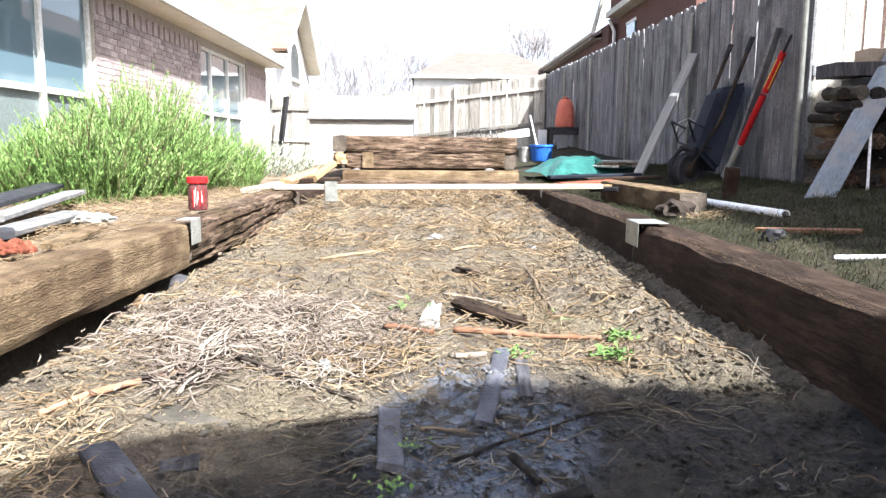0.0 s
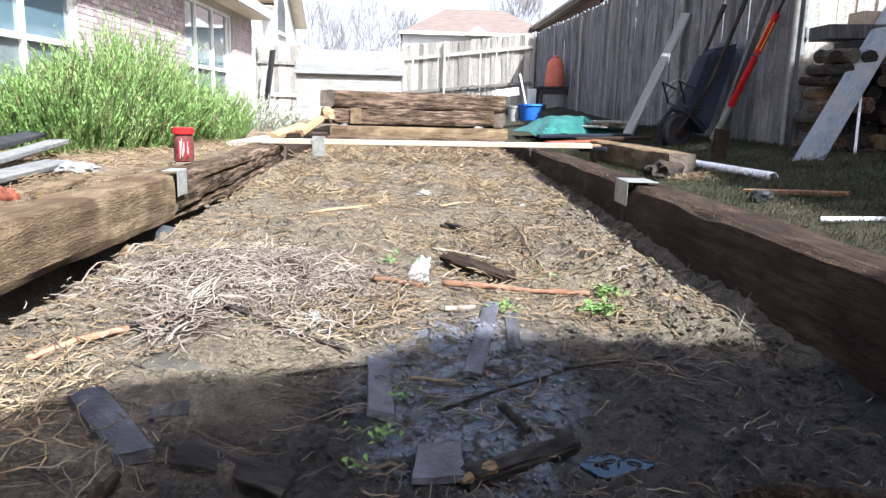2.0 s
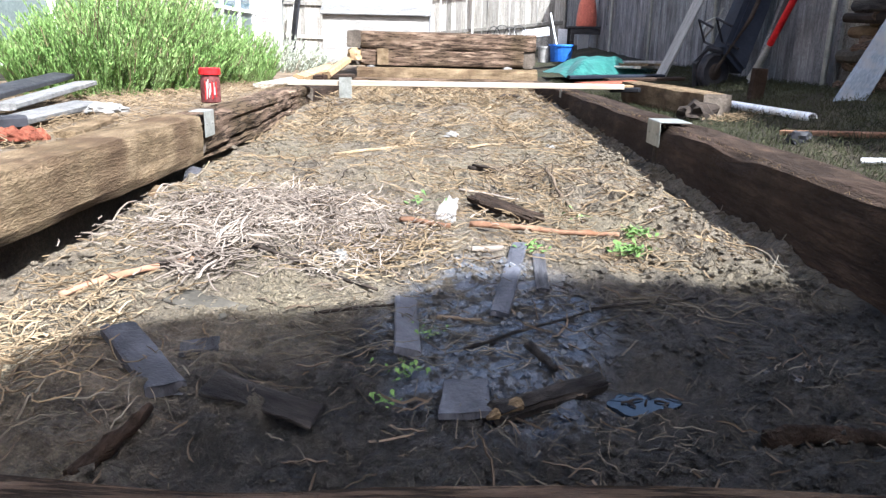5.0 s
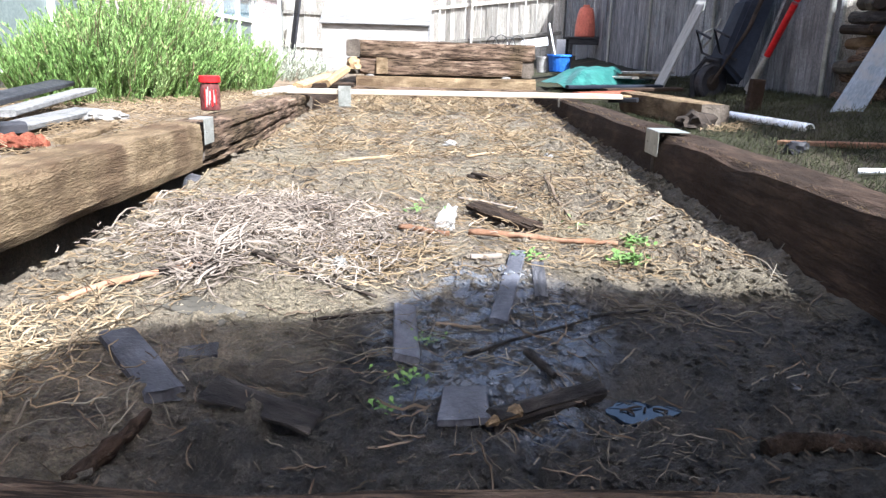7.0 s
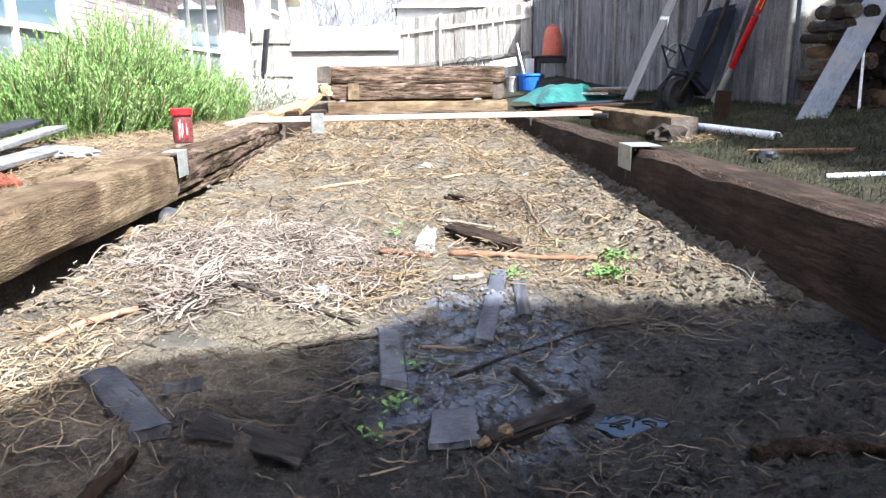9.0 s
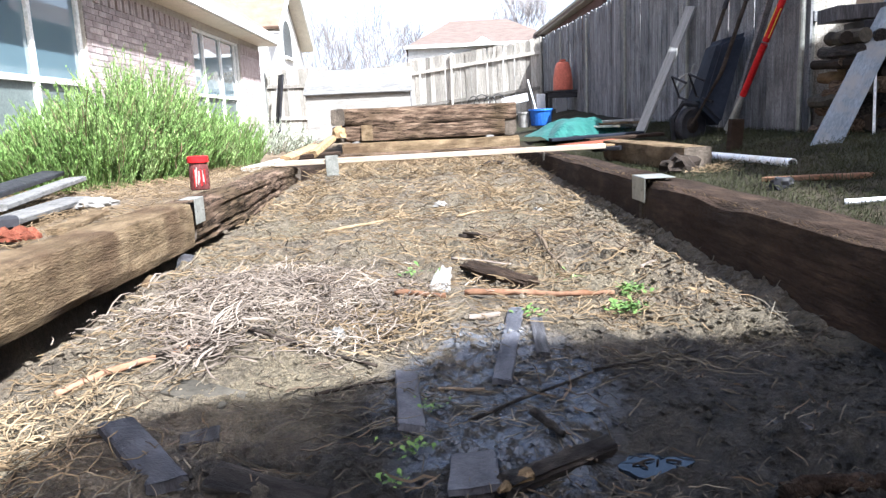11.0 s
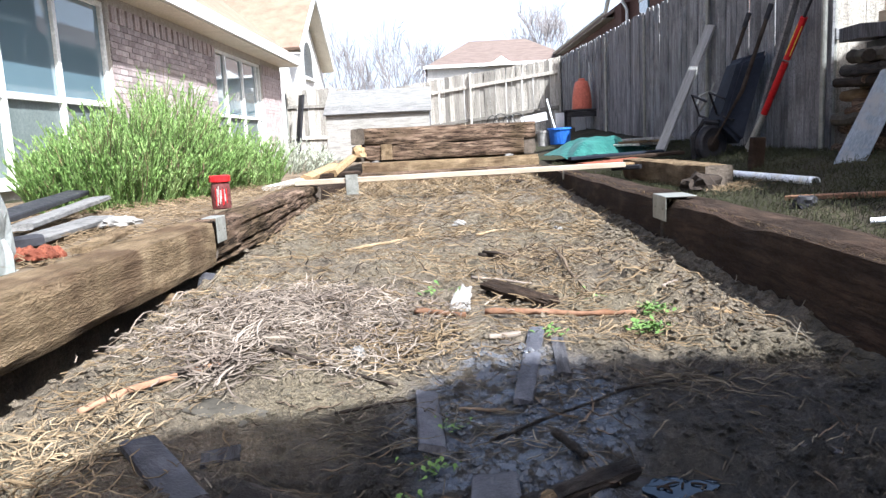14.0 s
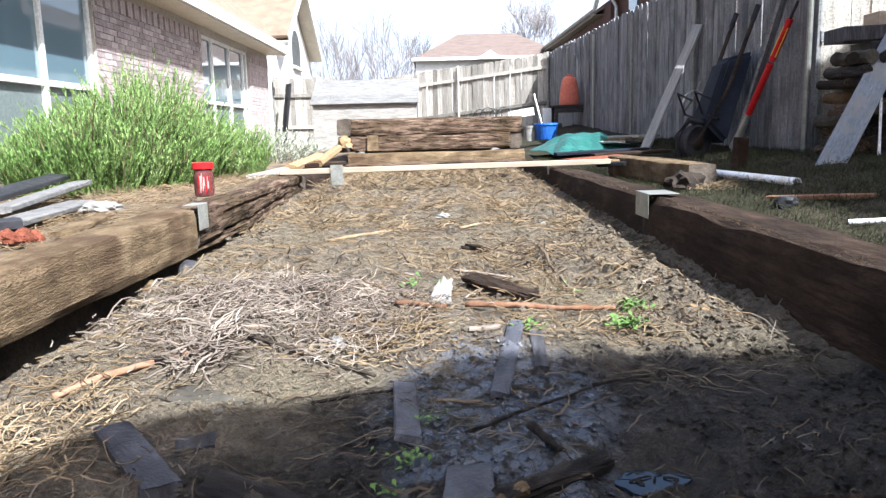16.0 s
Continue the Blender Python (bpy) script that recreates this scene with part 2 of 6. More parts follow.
M_BAG = surface("milky_plastic_bag", [(0.3, (0.17, 0.185, 0.175)), (0.7, (0.27, 0.285, 0.275))], 9, (1, 1, 1), 0.35, 0.3, 40)
M_SODDEN = surface("sodden_wood", [(0.3, (0.008, 0.007, 0.007)), (0.5, (0.032, 0.028, 0.025)), (0.75, (0.10, 0.085, 0.072))], 5, (12, 1.6, 12), 0.5, 0.9, 60)
M_BLACK = surface("black_plastic", [(0.3, (0.012, 0.012, 0.014)), (0.7, (0.04, 0.04, 0.045))], 6, (1, 1, 1), 0.5, 0.1, 40)
M_NAVY = surface("dark_blue_steel", [(0.3, (0.009, 0.011, 0.017)), (0.7, (0.022, 0.027, 0.039))], 4, (1, 1, 1), 0.75, 0.1, 40)
M_BLUE = surface("blue_plastic", [(0.3, (0.02, 0.10, 0.42)), (0.7, (0.05, 0.17, 0.56))], 4, (1, 1, 1), 0.4, 0.05, 30)
M_TARP = surface("teal_tarp", [(0.3, (0.025, 0.105, 0.09)), (0.7, (0.05, 0.18, 0.15))], 3, (1, 1, 1), 0.45, 0.2, 20)
M_STONE = surface("grey_stone", [(0.3, (0.035, 0.032, 0.026)), (0.7, (0.095, 0.085, 0.068))], 5, (1, 1, 1), 0.9, 0.5, 40, vary=0.3)
M_RAG = surface("white_rag", [(0.3, (0.17, 0.163, 0.150)), (0.7, (0.30, 0.290, 0.270))], 6, (1, 1, 1), 0.8, 0.3, 30)
M_REDCLAY = surface("red_brick_bit", [(0.3, (0.10, 0.030, 0.018)), (0.7, (0.22, 0.075, 0.045))], 8, (1, 1, 1), 0.9, 0.4, 50)
M_DIRTCLOD = surface("dry_clod", [(0.3, (0.075, 0.060, 0.043)), (0.7, (0.16, 0.132, 0.097))], 9, (1, 1, 1), 0.95, 0.6, 60, vary=0.25, per_island=True)


def mud_material():
    """Damp loam: olive-tan where it has dried, dark where wet and where shade is put into the colour, with a slick of
    standing wet in a shallow basin.
    """
    m = bpy.data.materials.new("bed_mud")
    m.use_nodes = True
    nt = m.node_tree
    b = nt.nodes["Principled BSDF"]
    vec = coords(nt, own=False)
    big = noise_tex(nt, vec, 2.1, 5)
    mid = noise_tex(nt, vec, 11, 6, 0.65)
    fine = noise_tex(nt, vec, 85, 5, 0.7)
    grit = noise_tex(nt, vec, 260, 3, 0.6)
    col = ramp(nt, mid, [(0.28, (0.075, 0.060, 0.043)), (0.48, (0.165, 0.133, 0.091)), (0.72, (0.27, 0.222, 0.158))])
    col = mix(nt, ramp(nt, big, [(0.45, (0, 0, 0)), (0.62, (0.75, 0.75, 0.75))]), col, (0.215, 0.178, 0.112))
    col = mix(nt, 0.75, col, ramp(nt, fine, [(0.3, (0.3,) * 3), (0.7, (1.7,) * 3)]), "MULTIPLY")
    col = mix(nt, 0.6, col, ramp(nt, grit, [(0.35, (0.6,) * 3), (0.62, (1.15,) * 3), (0.74, (2.2,) * 3)]), "MULTIPLY")
    tc = nt.nodes.new("ShaderNodeTexCoord")

    def basin(cx, cy, rx, ry, wobble, edge0, edge1):
        """1 inside an uneven oval, 0 outside."""
        mp = nt.nodes.new("ShaderNodeMapping")
        mp.inputs["Location"].default_value = (-cx / rx, -cy / ry, 0)
        mp.inputs["Scale"].default_value = (1 / rx, 1 / ry, 0)
        nt.links.new(tc.outputs["Object"], mp.inputs["Vector"])
        ln = nt.nodes.new("ShaderNodeVectorMath")
        ln.operation = "LENGTH"
        nt.links.new(mp.outputs[0], ln.inputs[0])
        wob = nt.nodes.new("ShaderNodeMath")
        wob.operation = "MULTIPLY_ADD"
        wob.inputs[1].default_value = wobble
        nt.links.new(noise_tex(nt, vec, 5.5, 5), wob.inputs[0])
        nt.links.new(ln.outputs["Value"], wob.inputs[2])
        rad = nt.nodes.new("ShaderNodeMapRange")
        rad.inputs["From Min"].default_value, rad.inputs["From Max"].default_value = edge1 + wobble / 2, edge0 + wobble / 2
        nt.links.new(wob.outputs[0], rad.inputs["Value"])
        return rad.outputs[0]

    # wet near end, its shade also put into this darker, bluer colour
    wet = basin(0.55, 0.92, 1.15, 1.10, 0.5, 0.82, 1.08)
    wet_shaded = mix(nt, 1.0, col, (0.195, 0.21, 0.25), "MULTIPLY")
    wet_shaded = mix(nt, 1.0, wet_shaded, ramp(nt, noise_tex(nt, vec, 19, 7, 0.7), [(0.36, (0.35,) * 3), (0.50, (0.95,) * 3), (0.64, (1.5,) * 3)]), "MULTIPLY")
    col = mix(nt, wet, col, wet_shaded)
    slick = nt.nodes.new("ShaderNodeMath")
    slick.operation = "MULTIPLY"
    nt.links.new(basin(0.12, 1.68, 0.26, 0.48, 0.7, 0.72, 1.10), slick.inputs[0])
    nt.links.new(ramp(nt, noise_tex(nt, vec, 26, 8, 0.75), [(0.45, (0.0,) * 3), (0.51, (1.0,) * 3)]), slick.inputs[1])
    # the sky's sheen on the slick, mixed into the base colour as blue-grey
    sheen_tint = nt.nodes.new("ShaderNodeMath")
    sheen_tint.operation = "MULTIPLY"
    sheen_tint.inputs[1].default_value = 0.7
    nt.links.new(slick.outputs[0], sheen_tint.inputs[0])
    nt.links.new(mix(nt, sheen_tint.outputs[0], col, (0.075, 0.092, 0.122)), b.inputs["Base Color"])
    rr = nt.nodes.new("ShaderNodeMapRange")
    rr.inputs["To Min"].default_value, rr.inputs["To Max"].default_value = 0.70, 0.13
    nt.links.new(slick.outputs[0], rr.inputs["Value"])
    nt.links.new(rr.outputs[0], b.inputs["Roughness"])
    b.inputs["Specular IOR Level"].default_value = 0.5
    calm = nt.nodes.new("ShaderNodeMapRange")
    calm.inputs["To Min"].default_value, calm.inputs["To Max"].default_value = 1.0, 0.3
    nt.links.new(slick.outputs[0], calm.inputs["Value"])
    vor = nt.nodes.new("ShaderNodeTexVoronoi")
    vor.inputs["Scale"].default_value = 46
    nt.links.new(mix(nt, 0.05, vec, nt.nodes[fine.node.name].outputs["Color"]), vor.inputs["Vector"])
    crumb = nt.nodes.new("ShaderNodeMath")
    crumb.operation = "MULTIPLY_ADD"
    crumb.inputs[1].default_value = -0.9
    nt.links.new(vor.outputs["Distance"], crumb.inputs[0])
    nt.links.new(fine, crumb.inputs[2])
    last = None
    for height, dist in ((crumb.outputs[0], 0.020), (grit, 0.005)):
        bp = nt.nodes.new("ShaderNodeBump")
        bp.inputs["Distance"].default_value = dist
        nt.links.new(calm.outputs[0], bp.inputs["Strength"])
        nt.links.new(height, bp.inputs["Height"])
        if last:
            nt.links.new(last, bp.inputs["Normal"])
        last = bp.outputs[0]
    nt.links.new(last, b.inputs["Normal"])
    return m


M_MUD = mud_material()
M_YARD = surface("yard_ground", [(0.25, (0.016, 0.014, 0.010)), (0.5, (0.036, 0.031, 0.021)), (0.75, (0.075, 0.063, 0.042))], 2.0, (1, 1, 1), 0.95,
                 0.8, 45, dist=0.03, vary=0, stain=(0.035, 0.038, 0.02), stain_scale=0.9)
M_LITTER = surface("leaf_litter", [(0.25, (0.08, 0.055, 0.035)), (0.5, (0.15, 0.115, 0.078)), (0.75, (0.25, 0.20, 0.145))], 5.0, (1, 1, 1), 0.95,
                   0.8, 60, dist=0.02, vary=0)
M_WATER = plain_glass("puddle_water", (0.012, 0.018, 0.026), 0.02)
M_WATER.node_tree.nodes["Principled BSDF"].inputs["Coat Weight"].default_value = 0.0
M_WATER.node_tree.nodes["Principled BSDF"].inputs["Specular IOR Level"].default_value = 0.55


# ---- builders ----
def finish(bm, name):
    bmesh.ops.recalc_face_normals(bm, faces=bm.faces)
    me = bpy.data.meshes.new(name)
    bm.to_mesh(me)
    bm.free()
    return me


def part(name, bm, material, parent=None, label="", smooth=False):
    """Links a bmesh (or a mesh) as one object under a thing."""
    me = bm if isinstance(bm, bpy.types.Mesh) else finish(bm, name)
    if material and not me.materials:
        me.materials.append(material)
    if smooth:
        me.shade_smooth()
    ob = new(name, me)
    if parent:
        ob.parent = parent
    if label:
        tagged(ob, label)
    return ob


def thing(name, m, label, category, group="", kind=""):
    ob = new(name)
    ob.empty_display_size = 0.1
    ob.matrix_world = m
    return tagged(ob, label, category, group, kind)


def block(sx, sy, sz, at=(0, 0, 0), rot=(0, 0, 0), bevel=0.004, bm=None, base=False):
    """A bevelled box centred at `at` (or standing on it)."""
    own = bmesh.new()
    bmesh.ops.create_cube(own, size=1)
    bmesh.ops.scale(own, vec=(sx, sy, sz), verts=own.verts)
    if bevel:
        bmesh.ops.bevel(own, geom=own.edges[:], offset=bevel, segments=1, affect="EDGES")
    if base:
        bmesh.ops.translate(own, vec=(0, 0, sz / 2), verts=own.verts)
    bmesh.ops.transform(own, matrix=pose(*at, *rot), verts=own.verts)
    if bm is None:
        return own
    merge(bm, own)
    return bm


def merge(bm, other):
    me = bpy.data.meshes.new("tmp")
    other.to_mesh(me)
    other.free()
    bm.from_mesh(me)
    bpy.data.meshes.remove(me)


def tube_into(bm, pts, radii, sides=6, caps=True):
    """A round bar along points."""
    rings = []
    pts = [Vector(p) for p in pts]
    if isinstance(radii, (int, float)):
        radii = [radii] * len(pts)
    for i, p in enumerate(pts):
        d = (pts[min(i + 1, len(pts) - 1)] - pts[max(i - 1, 0)]).normalized()
        a = d.cross(Vector((0.13, 0.2, 1.0)) if abs(d.z) < 0.9 else Vector((1, 0.1, 0))).normalized()
        c = d.cross(a)
        rings.append([bm.verts.new(p + radii[i] * (a * math.cos(k * math.tau / sides) + c * math.sin(k * math.tau / sides)))
                      for k in range(sides)])
    for r0, r1 in zip(rings, rings[1:]):
        for k in range(sides):
            bm.faces.new((r0[k], r0[(k + 1) % sides], r1[(k + 1) % sides], r1[k]))
    if caps:
        bm.faces.new(rings[0][::-1])
        bm.faces.new(rings[-1])
    return bm


def tube(pts, radii, sides=6):
    return tube_into(bmesh.new(), pts, radii, sides)


def lathe(profile, sides=24):
    """A turned body from (radius, height) pairs."""
    bm = bmesh.new()
    rings = [[bm.verts.new((max(r, 1e-4) * math.cos(k * math.tau / sides), max(r, 1e-4) * math.sin(k * math.tau / sides), z))
              for k in range(sides)] for r, z in profile]
    for r0, r1 in zip(rings, rings[1:]):
        for k in range(sides):
            bm.faces.new((r0[k], r0[(k + 1) % sides], r1[(k + 1) % sides], r1[k]))
    bm.faces.new(rings[0][::-1])
    bm.faces.new(rings[-1])
    return bm


def timber_bm(length, width, height, seed=0, wear=0.010, segs=60, caps=True, split=0.0):
    """A squared, worn timber along y, its top at z = 0, its middle at x = 0, from y = 0 to length."""
    bm = bmesh.new()
    nx, nz = 5, (14 if split else 5)
    loop = []
    for i in range(nx):
        loop.append((-0.5 + i / nx, 0.0))
    for i in range(nz):
        loop.append((0.5, -i / nz))
    for i in range(nx):
        loop.append((0.5 - i / nx, -1.0))
    for i in range(nz):
        loop.append((-0.5, -1.0 + i / nz))
    off = Vector((seed * 3.7, seed * 1.3, seed * 7.1))
    rings = []
    for s in range(segs + 1):
        y = length * s / segs
        ring = []
        for u, v in loop:
            x, z = u * width, v * height
            corner = (abs(u) == 0.5) and v in (0.0, -1.0)
            p = Vector((x, y, z))
            n1 = noise.noise(Vector((x * 3, y * 0.9, z * 3)) + off)
            n2 = noise.noise(Vector((x * 22, y * 3.0, z * 22)) + off)
            k = n1 * wear * 1.1 + n2 * wear * 0.7
            c = Vector((x, 0, z + height / 2))
            c.normalize()
            p += Vector((c.x, 0, c.z)) * k
            if split and u == 0.5 and 0.04 < -v < 0.96:
                # long rotten splits and torn fibres along the inner face
                for deep, v0, slope, wide in ((1.0, -0.62, 0.45, 0.07), (0.55, -0.30, -0.12, 0.045), (0.4, -0.80, 0.25, 0.04)):
                    g = abs(v - (v0 + slope * (s / segs - 0.5) + 0.05 * noise.noise(Vector((y * 3, v0 * 9, seed)))))
                    p.x -= split * deep * max(0.0, 1 - g / wide) * min(1.0, max(0.0, 0.6 + noise.noise(Vector((y * 1.7, v0 * 20, 2))) * 1.3))
                p.x -= split * 0.25 * max(0.0, noise.noise(Vector((y * 4.5, v * 6, 12))))
            if corner:
                chip = min(0.010, 0.16 * min(width, height)) + max(0, noise.noise(Vector((y * 2.3, u * 5, v * 5)) + off)) * 0.035 * wear / 0.01
                p -= Vector((c.x, 0, c.z)) * chip
            if s in (0, segs):
                p.y += noise.noise(Vector((x * 9, z * 9, seed))) * 0.012
            ring.append(bm.verts.new(p))
        rings.append(ring)
    n = len(loop)
    for r0, r1 in zip(rings, rings[1:]):
        for k in range(n):
            bm.faces.new((r0[k], r0[(k + 1) % n], r1[(k + 1) % n], r1[k]))
    if not caps:
        return bm, [[v.co.copy() for v in rings[0][::-1]], [v.co.copy() for v in rings[-1]]]
    bm.faces.new(rings[0][::-1])
    bm.faces.new(rings[-1])
    return bm


def timber(a, b, width, height, label, material=None, seed=0, wear=0.01, roll=0, name="railway_tie", group="railway ties of the bed", split=0.0):
    """A timber from a to b (points on its top's middle line)."""
    a, b = Vector(a), Vector(b)
    d = b - a
    body, ends = timber_bm(d.length, width, height, seed, wear, max(12, int(d.length * (40 if split else 24))), False, split)
    ob = part(name, body, material or M_TIE)
    for k, ring in enumerate(ends):
        cap = bmesh.new()
        mid = sum(ring, Vector()) / len(ring)
        outer = [cap.verts.new(c) for c in ring]
        inner = [cap.verts.new(mid + (c - mid) * 0.55 + Vector((0, (-0.004, 0.004)[k] * noise.noise(c * 30), 0))) for c in ring]
        for i in range(len(ring)):
            j = (i + 1) % len(ring)
            cap.faces.new((outer[i], outer[j], inner[j], inner[i]))
        cap.faces.new(inner)
        part("end_grain", cap, M_ENDGRAIN, ob, "checked grey end grain")
    yaw = math.degrees(math.atan2(-d.x, d.y))
    pitch = math.degrees(math.asin(d.z / d.length))
    ob.matrix_world = pose(*a, pitch, roll, yaw)
    return tagged(ob, label, "railway tie", group)


def strands(name, items, material, sides=3, kind="stuff", label="", category="", parent=None):
    """Many thin bent stalks in one mesh. items: lists of (points, radius)."""
    verts, faces = [], []
    for pts, r in items:
        base = len(verts)
        n = len(pts)
        for i, p in enumerate(pts):
            q = pts[min(i + 1, n - 1)] - pts[max(i - 1, 0)]
            q = q / (np.linalg.norm(q) + 1e-9)
            a = np.cross(q, (0.1, 0.2, 1.0))
            a = a / (np.linalg.norm(a) + 1e-9)
            c = np.cross(q, a)
            rr = r * (1.0 if i < n - 1 else 0.5)
            for k in range(sides):
                w = k * math.tau / sides
                verts.append(p + rr * (a * math.cos(w) + c * math.sin(w)))
        for i in range(n - 1):
            for k in range(sides):
                i0, i1 = base + i * sides, base + (i + 1) * sides
                faces.append((i0 + k, i0 + (k + 1) % sides, i1 + (k + 1) % sides, i1 + k))
    me = bpy.data.meshes.new(name)
    me.from_pydata([tuple(v) for v in verts], [], faces)
    me.materials.append(material)
    ob = new(name, me)
    if parent:
        ob.parent = parent
    return tagged(ob, label, category, "", kind)


# ---- the ground ----
BED_L, BED_R, BED_N, BED_F = -1.1, 0.975, 0.72, 8.0


def smooth01(a, b, v):
    v = np.clip((v - a) / (b - a), 0, 1)
    return v * v * (3 - 2 * v)


def fbm(x, y, f, seed=0):
    return noise.fractal(Vector((x * f, y * f, seed)), 0.8, 2.1, 4)


def yard_height(x, y):
    """The yard outside the bed: level with the ties at the house, rising to the fences and the far corner."""
    right = -0.12 + 0.20 * float(smooth01(1.4, 3.0, x)) + 0.30 * float(smooth01(9, 19, y)) * float(smooth01(0.5, 3.0, x))
    left = -0.05
    k = float(smooth01(-0.6, 0.8, x))
    far = float(smooth01(7.5, 9.0, y)) * 0.06
    return left * (1 - k) + right * k + far


def bed_height(x, y):
    z = -0.225 - 0.035 * float(smooth01(2.2, 1.2, y)) if y < 2.2 else -0.225 + 0.018 * (y - 2.2)
    # sunk along both side timbers, with a crumbling edge
    wl = 0.16 + 0.05 * noise.noise(Vector((0, y * 2.2, 4)))
    z -= 0.20 * (1 - float(smooth01(0.01, 0.55 * wl, x - BED_L))) * float(smooth01(5.6, 4.6, y))
    # drawn up against the other tie, behind a shallow furrow
    wr = 0.13 + 0.03 * noise.noise(Vector((3, y * 3.1, 4)))
    z += 0.015 * (1 - float(smooth01(0.0, wr, BED_R - x))) * float(smooth01(1.5, 1.9, y))
    z -= 0.040 * math.exp(-((BED_R - x - wr * 0.6) / 0.045) ** 2) * float(smooth01(6.5, 5.0, y)) * float(smooth01(1.7, 2.1, y))
    z += 0.035 * math.exp(-((x + 0.5) / 0.45) ** 2 - ((y - 2.5) / 0.45) ** 2)
    z += 0.03 * math.exp(-((x - 0.80) / 0.09) ** 2 - ((y - 2.3) / 0.40) ** 2)
    z -= 0.07 * math.exp(-((x + 0.055) / 0.06) ** 2 - ((y - 2.70) / 0.07) ** 2)
    # an undercut hollow at the near edge
    z -= 0.030 * math.exp(-((x + 0.27) / 0.20) ** 2 - ((y - 1.17) / 0.07) ** 2)
    # cloddy where it was dug, smoother on the trodden and soaked parts
    smooth_part = math.exp(-((x + 0.42) / 0.22) ** 2 - ((y - 1.88) / 0.16) ** 2) + math.exp(-((x - 0.13) / 0.22) ** 2 - ((y - 1.72) / 0.30) ** 2)
    dug = float(smooth01(1.62, 1.25, y)) + float(smooth01(0.50, 0.72, x)) * float(smooth01(1.85, 2.1, y)) + 0.9 * math.exp(-((y - 3.0) / 0.33) ** 2)
    rough = min(1.0, 0.32 + 0.75 * dug) * max(0.15, 1 - 0.9 * smooth_part) * (1.0 if y < 4 else 0.7) * (0.35 + 0.65 * float(smooth01(0.06, 0.15, BED_R - x)))
    wx, wy = noise.noise(Vector((x * 9, y * 9, 5))), noise.noise(Vector((x * 9, y * 9, 15)))
    for f, tall in ((15, 0.046), (29, 0.026), (58, 0.011)):
        d, c = noise.voronoi(Vector((x * f + 0.9 * wx, y * f + 0.9 * wy, f * 0.1)))
        z += tall * rough * max(0.0, 0.15 + 1.5 * noise.noise(c[0] * 3.3)) * (max(0.0, 1 - (d[0] / 0.75) ** 2) - 0.15)
    pud = math.exp(-((x - 0.368) / 0.125) ** 4 - ((y - 1.44) / 0.105) ** 4)
    z += 0.022 * fbm(x, y, 2.4) + (0.006 + 0.014 * rough) * fbm(x, y, 9.0, 3) + 0.011 * rough * fbm(x, y, 26, 9)
    return z * (1 - pud) - 0.300 * pud


def surface_height(x, y):
    inside = BED_L - 0.12 < x < BED_R + 0.12 and BED_N - 0.12 < y < BED_F + 0.1
    return bed_height(x, y) if inside else yard_height(x, y) + 0.02 * fbm(x, y, 3.0, 5)


def axis(*runs):
    out = []
    for a, b, step in runs:
        n = max(1, round((b - a) / step))
        out += [a + (b - a) * i / n for i in range(n)]
    return out + [runs[-1][1]]


def build_ground():
    xs = axis((-400, -60, 85), (-60, -10, 10), (-10, -4.2, 0.8), (-4.2, -1.5, 0.1), (-1.5, -1.15, 0.03), (-1.15, 1.05, 0.0095), (1.05, 1.3, 0.03), (1.3, 3.4, 0.06), (3.4, 10, 0.9),
              (10, 60, 10), (60, 400, 85))
    ys = axis((-60, -10, 10), (-10, 0.4, 0.8), (0.4, 0.8, 0.05), (0.8, 0.95, 0.03), (0.95, 2.6, 0.0090), (2.6, 3.6, 0.013), (3.6, 5.2, 0.026), (5.2, 8.3, 0.06), (8.3, 21, 0.4), (21, 60, 8), (60, 800, 120))
    verts = [(x, y, surface_height(x, y)) for y in ys for x in xs]
    n = len(xs)
    faces, idx = [], []
    for j in range(len(ys) - 1):
        for i in range(n - 1):
            faces.append((j * n + i, j * n + i + 1, (j + 1) * n + i + 1, (j + 1) * n + i))
            x, y = xs[i], ys[j]
            if BED_L - 0.14 < x < BED_R + 0.12 and 0.3 < y < BED_F + 0.2:
                idx.append(0)
            elif -3.9 < x < 0:
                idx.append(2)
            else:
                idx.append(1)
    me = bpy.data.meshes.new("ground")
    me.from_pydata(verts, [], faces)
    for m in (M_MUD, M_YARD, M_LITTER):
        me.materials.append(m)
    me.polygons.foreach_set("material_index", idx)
    me.shade_smooth()
    return tagged(new("ground", me), "bare damp earth, mud and dry yard ground", "ground", kind="structure")


build_ground()

# ---- the lower bed's timbers ----
timber((-1.21, 1.02, 0.0), (-1.205, 3.62, 0.0), 0.215, 0.205, "old tan-brown railway tie with a mossy sunlit face", M_TIE_TAN, 1)
timber((-1.20, 3.66, -0.01), (-1.20, 6.42, -0.005), 0.20, 0.215, "old dark cracked railway tie with a rotten split along it", M_TIE, 2, 0.016, split=0.05)
timber((-1.19, 6.50, -0.03), (-1.03, 8.02, -0.02), 0.20, 0.20, "short reddish-brown railway tie at the bed's far corner", M_TIE_RED, 3)
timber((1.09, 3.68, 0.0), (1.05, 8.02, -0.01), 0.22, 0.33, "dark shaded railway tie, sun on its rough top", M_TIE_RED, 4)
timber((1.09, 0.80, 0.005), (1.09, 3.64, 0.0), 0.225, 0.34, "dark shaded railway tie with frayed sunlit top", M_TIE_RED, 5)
timber((-1.34, 0.63, 0.004), (1.25, 0.63, 0.004), 0.21, 0.21, "dark railway tie closing the near end of the bed", M_TIE, 6)
timber((-1.22, -1.6, 0.0), (-1.215, 0.98, 0.0), 0.21, 0.205, "old brown railway tie edging the planting bed", M_TIE_TAN, 7)
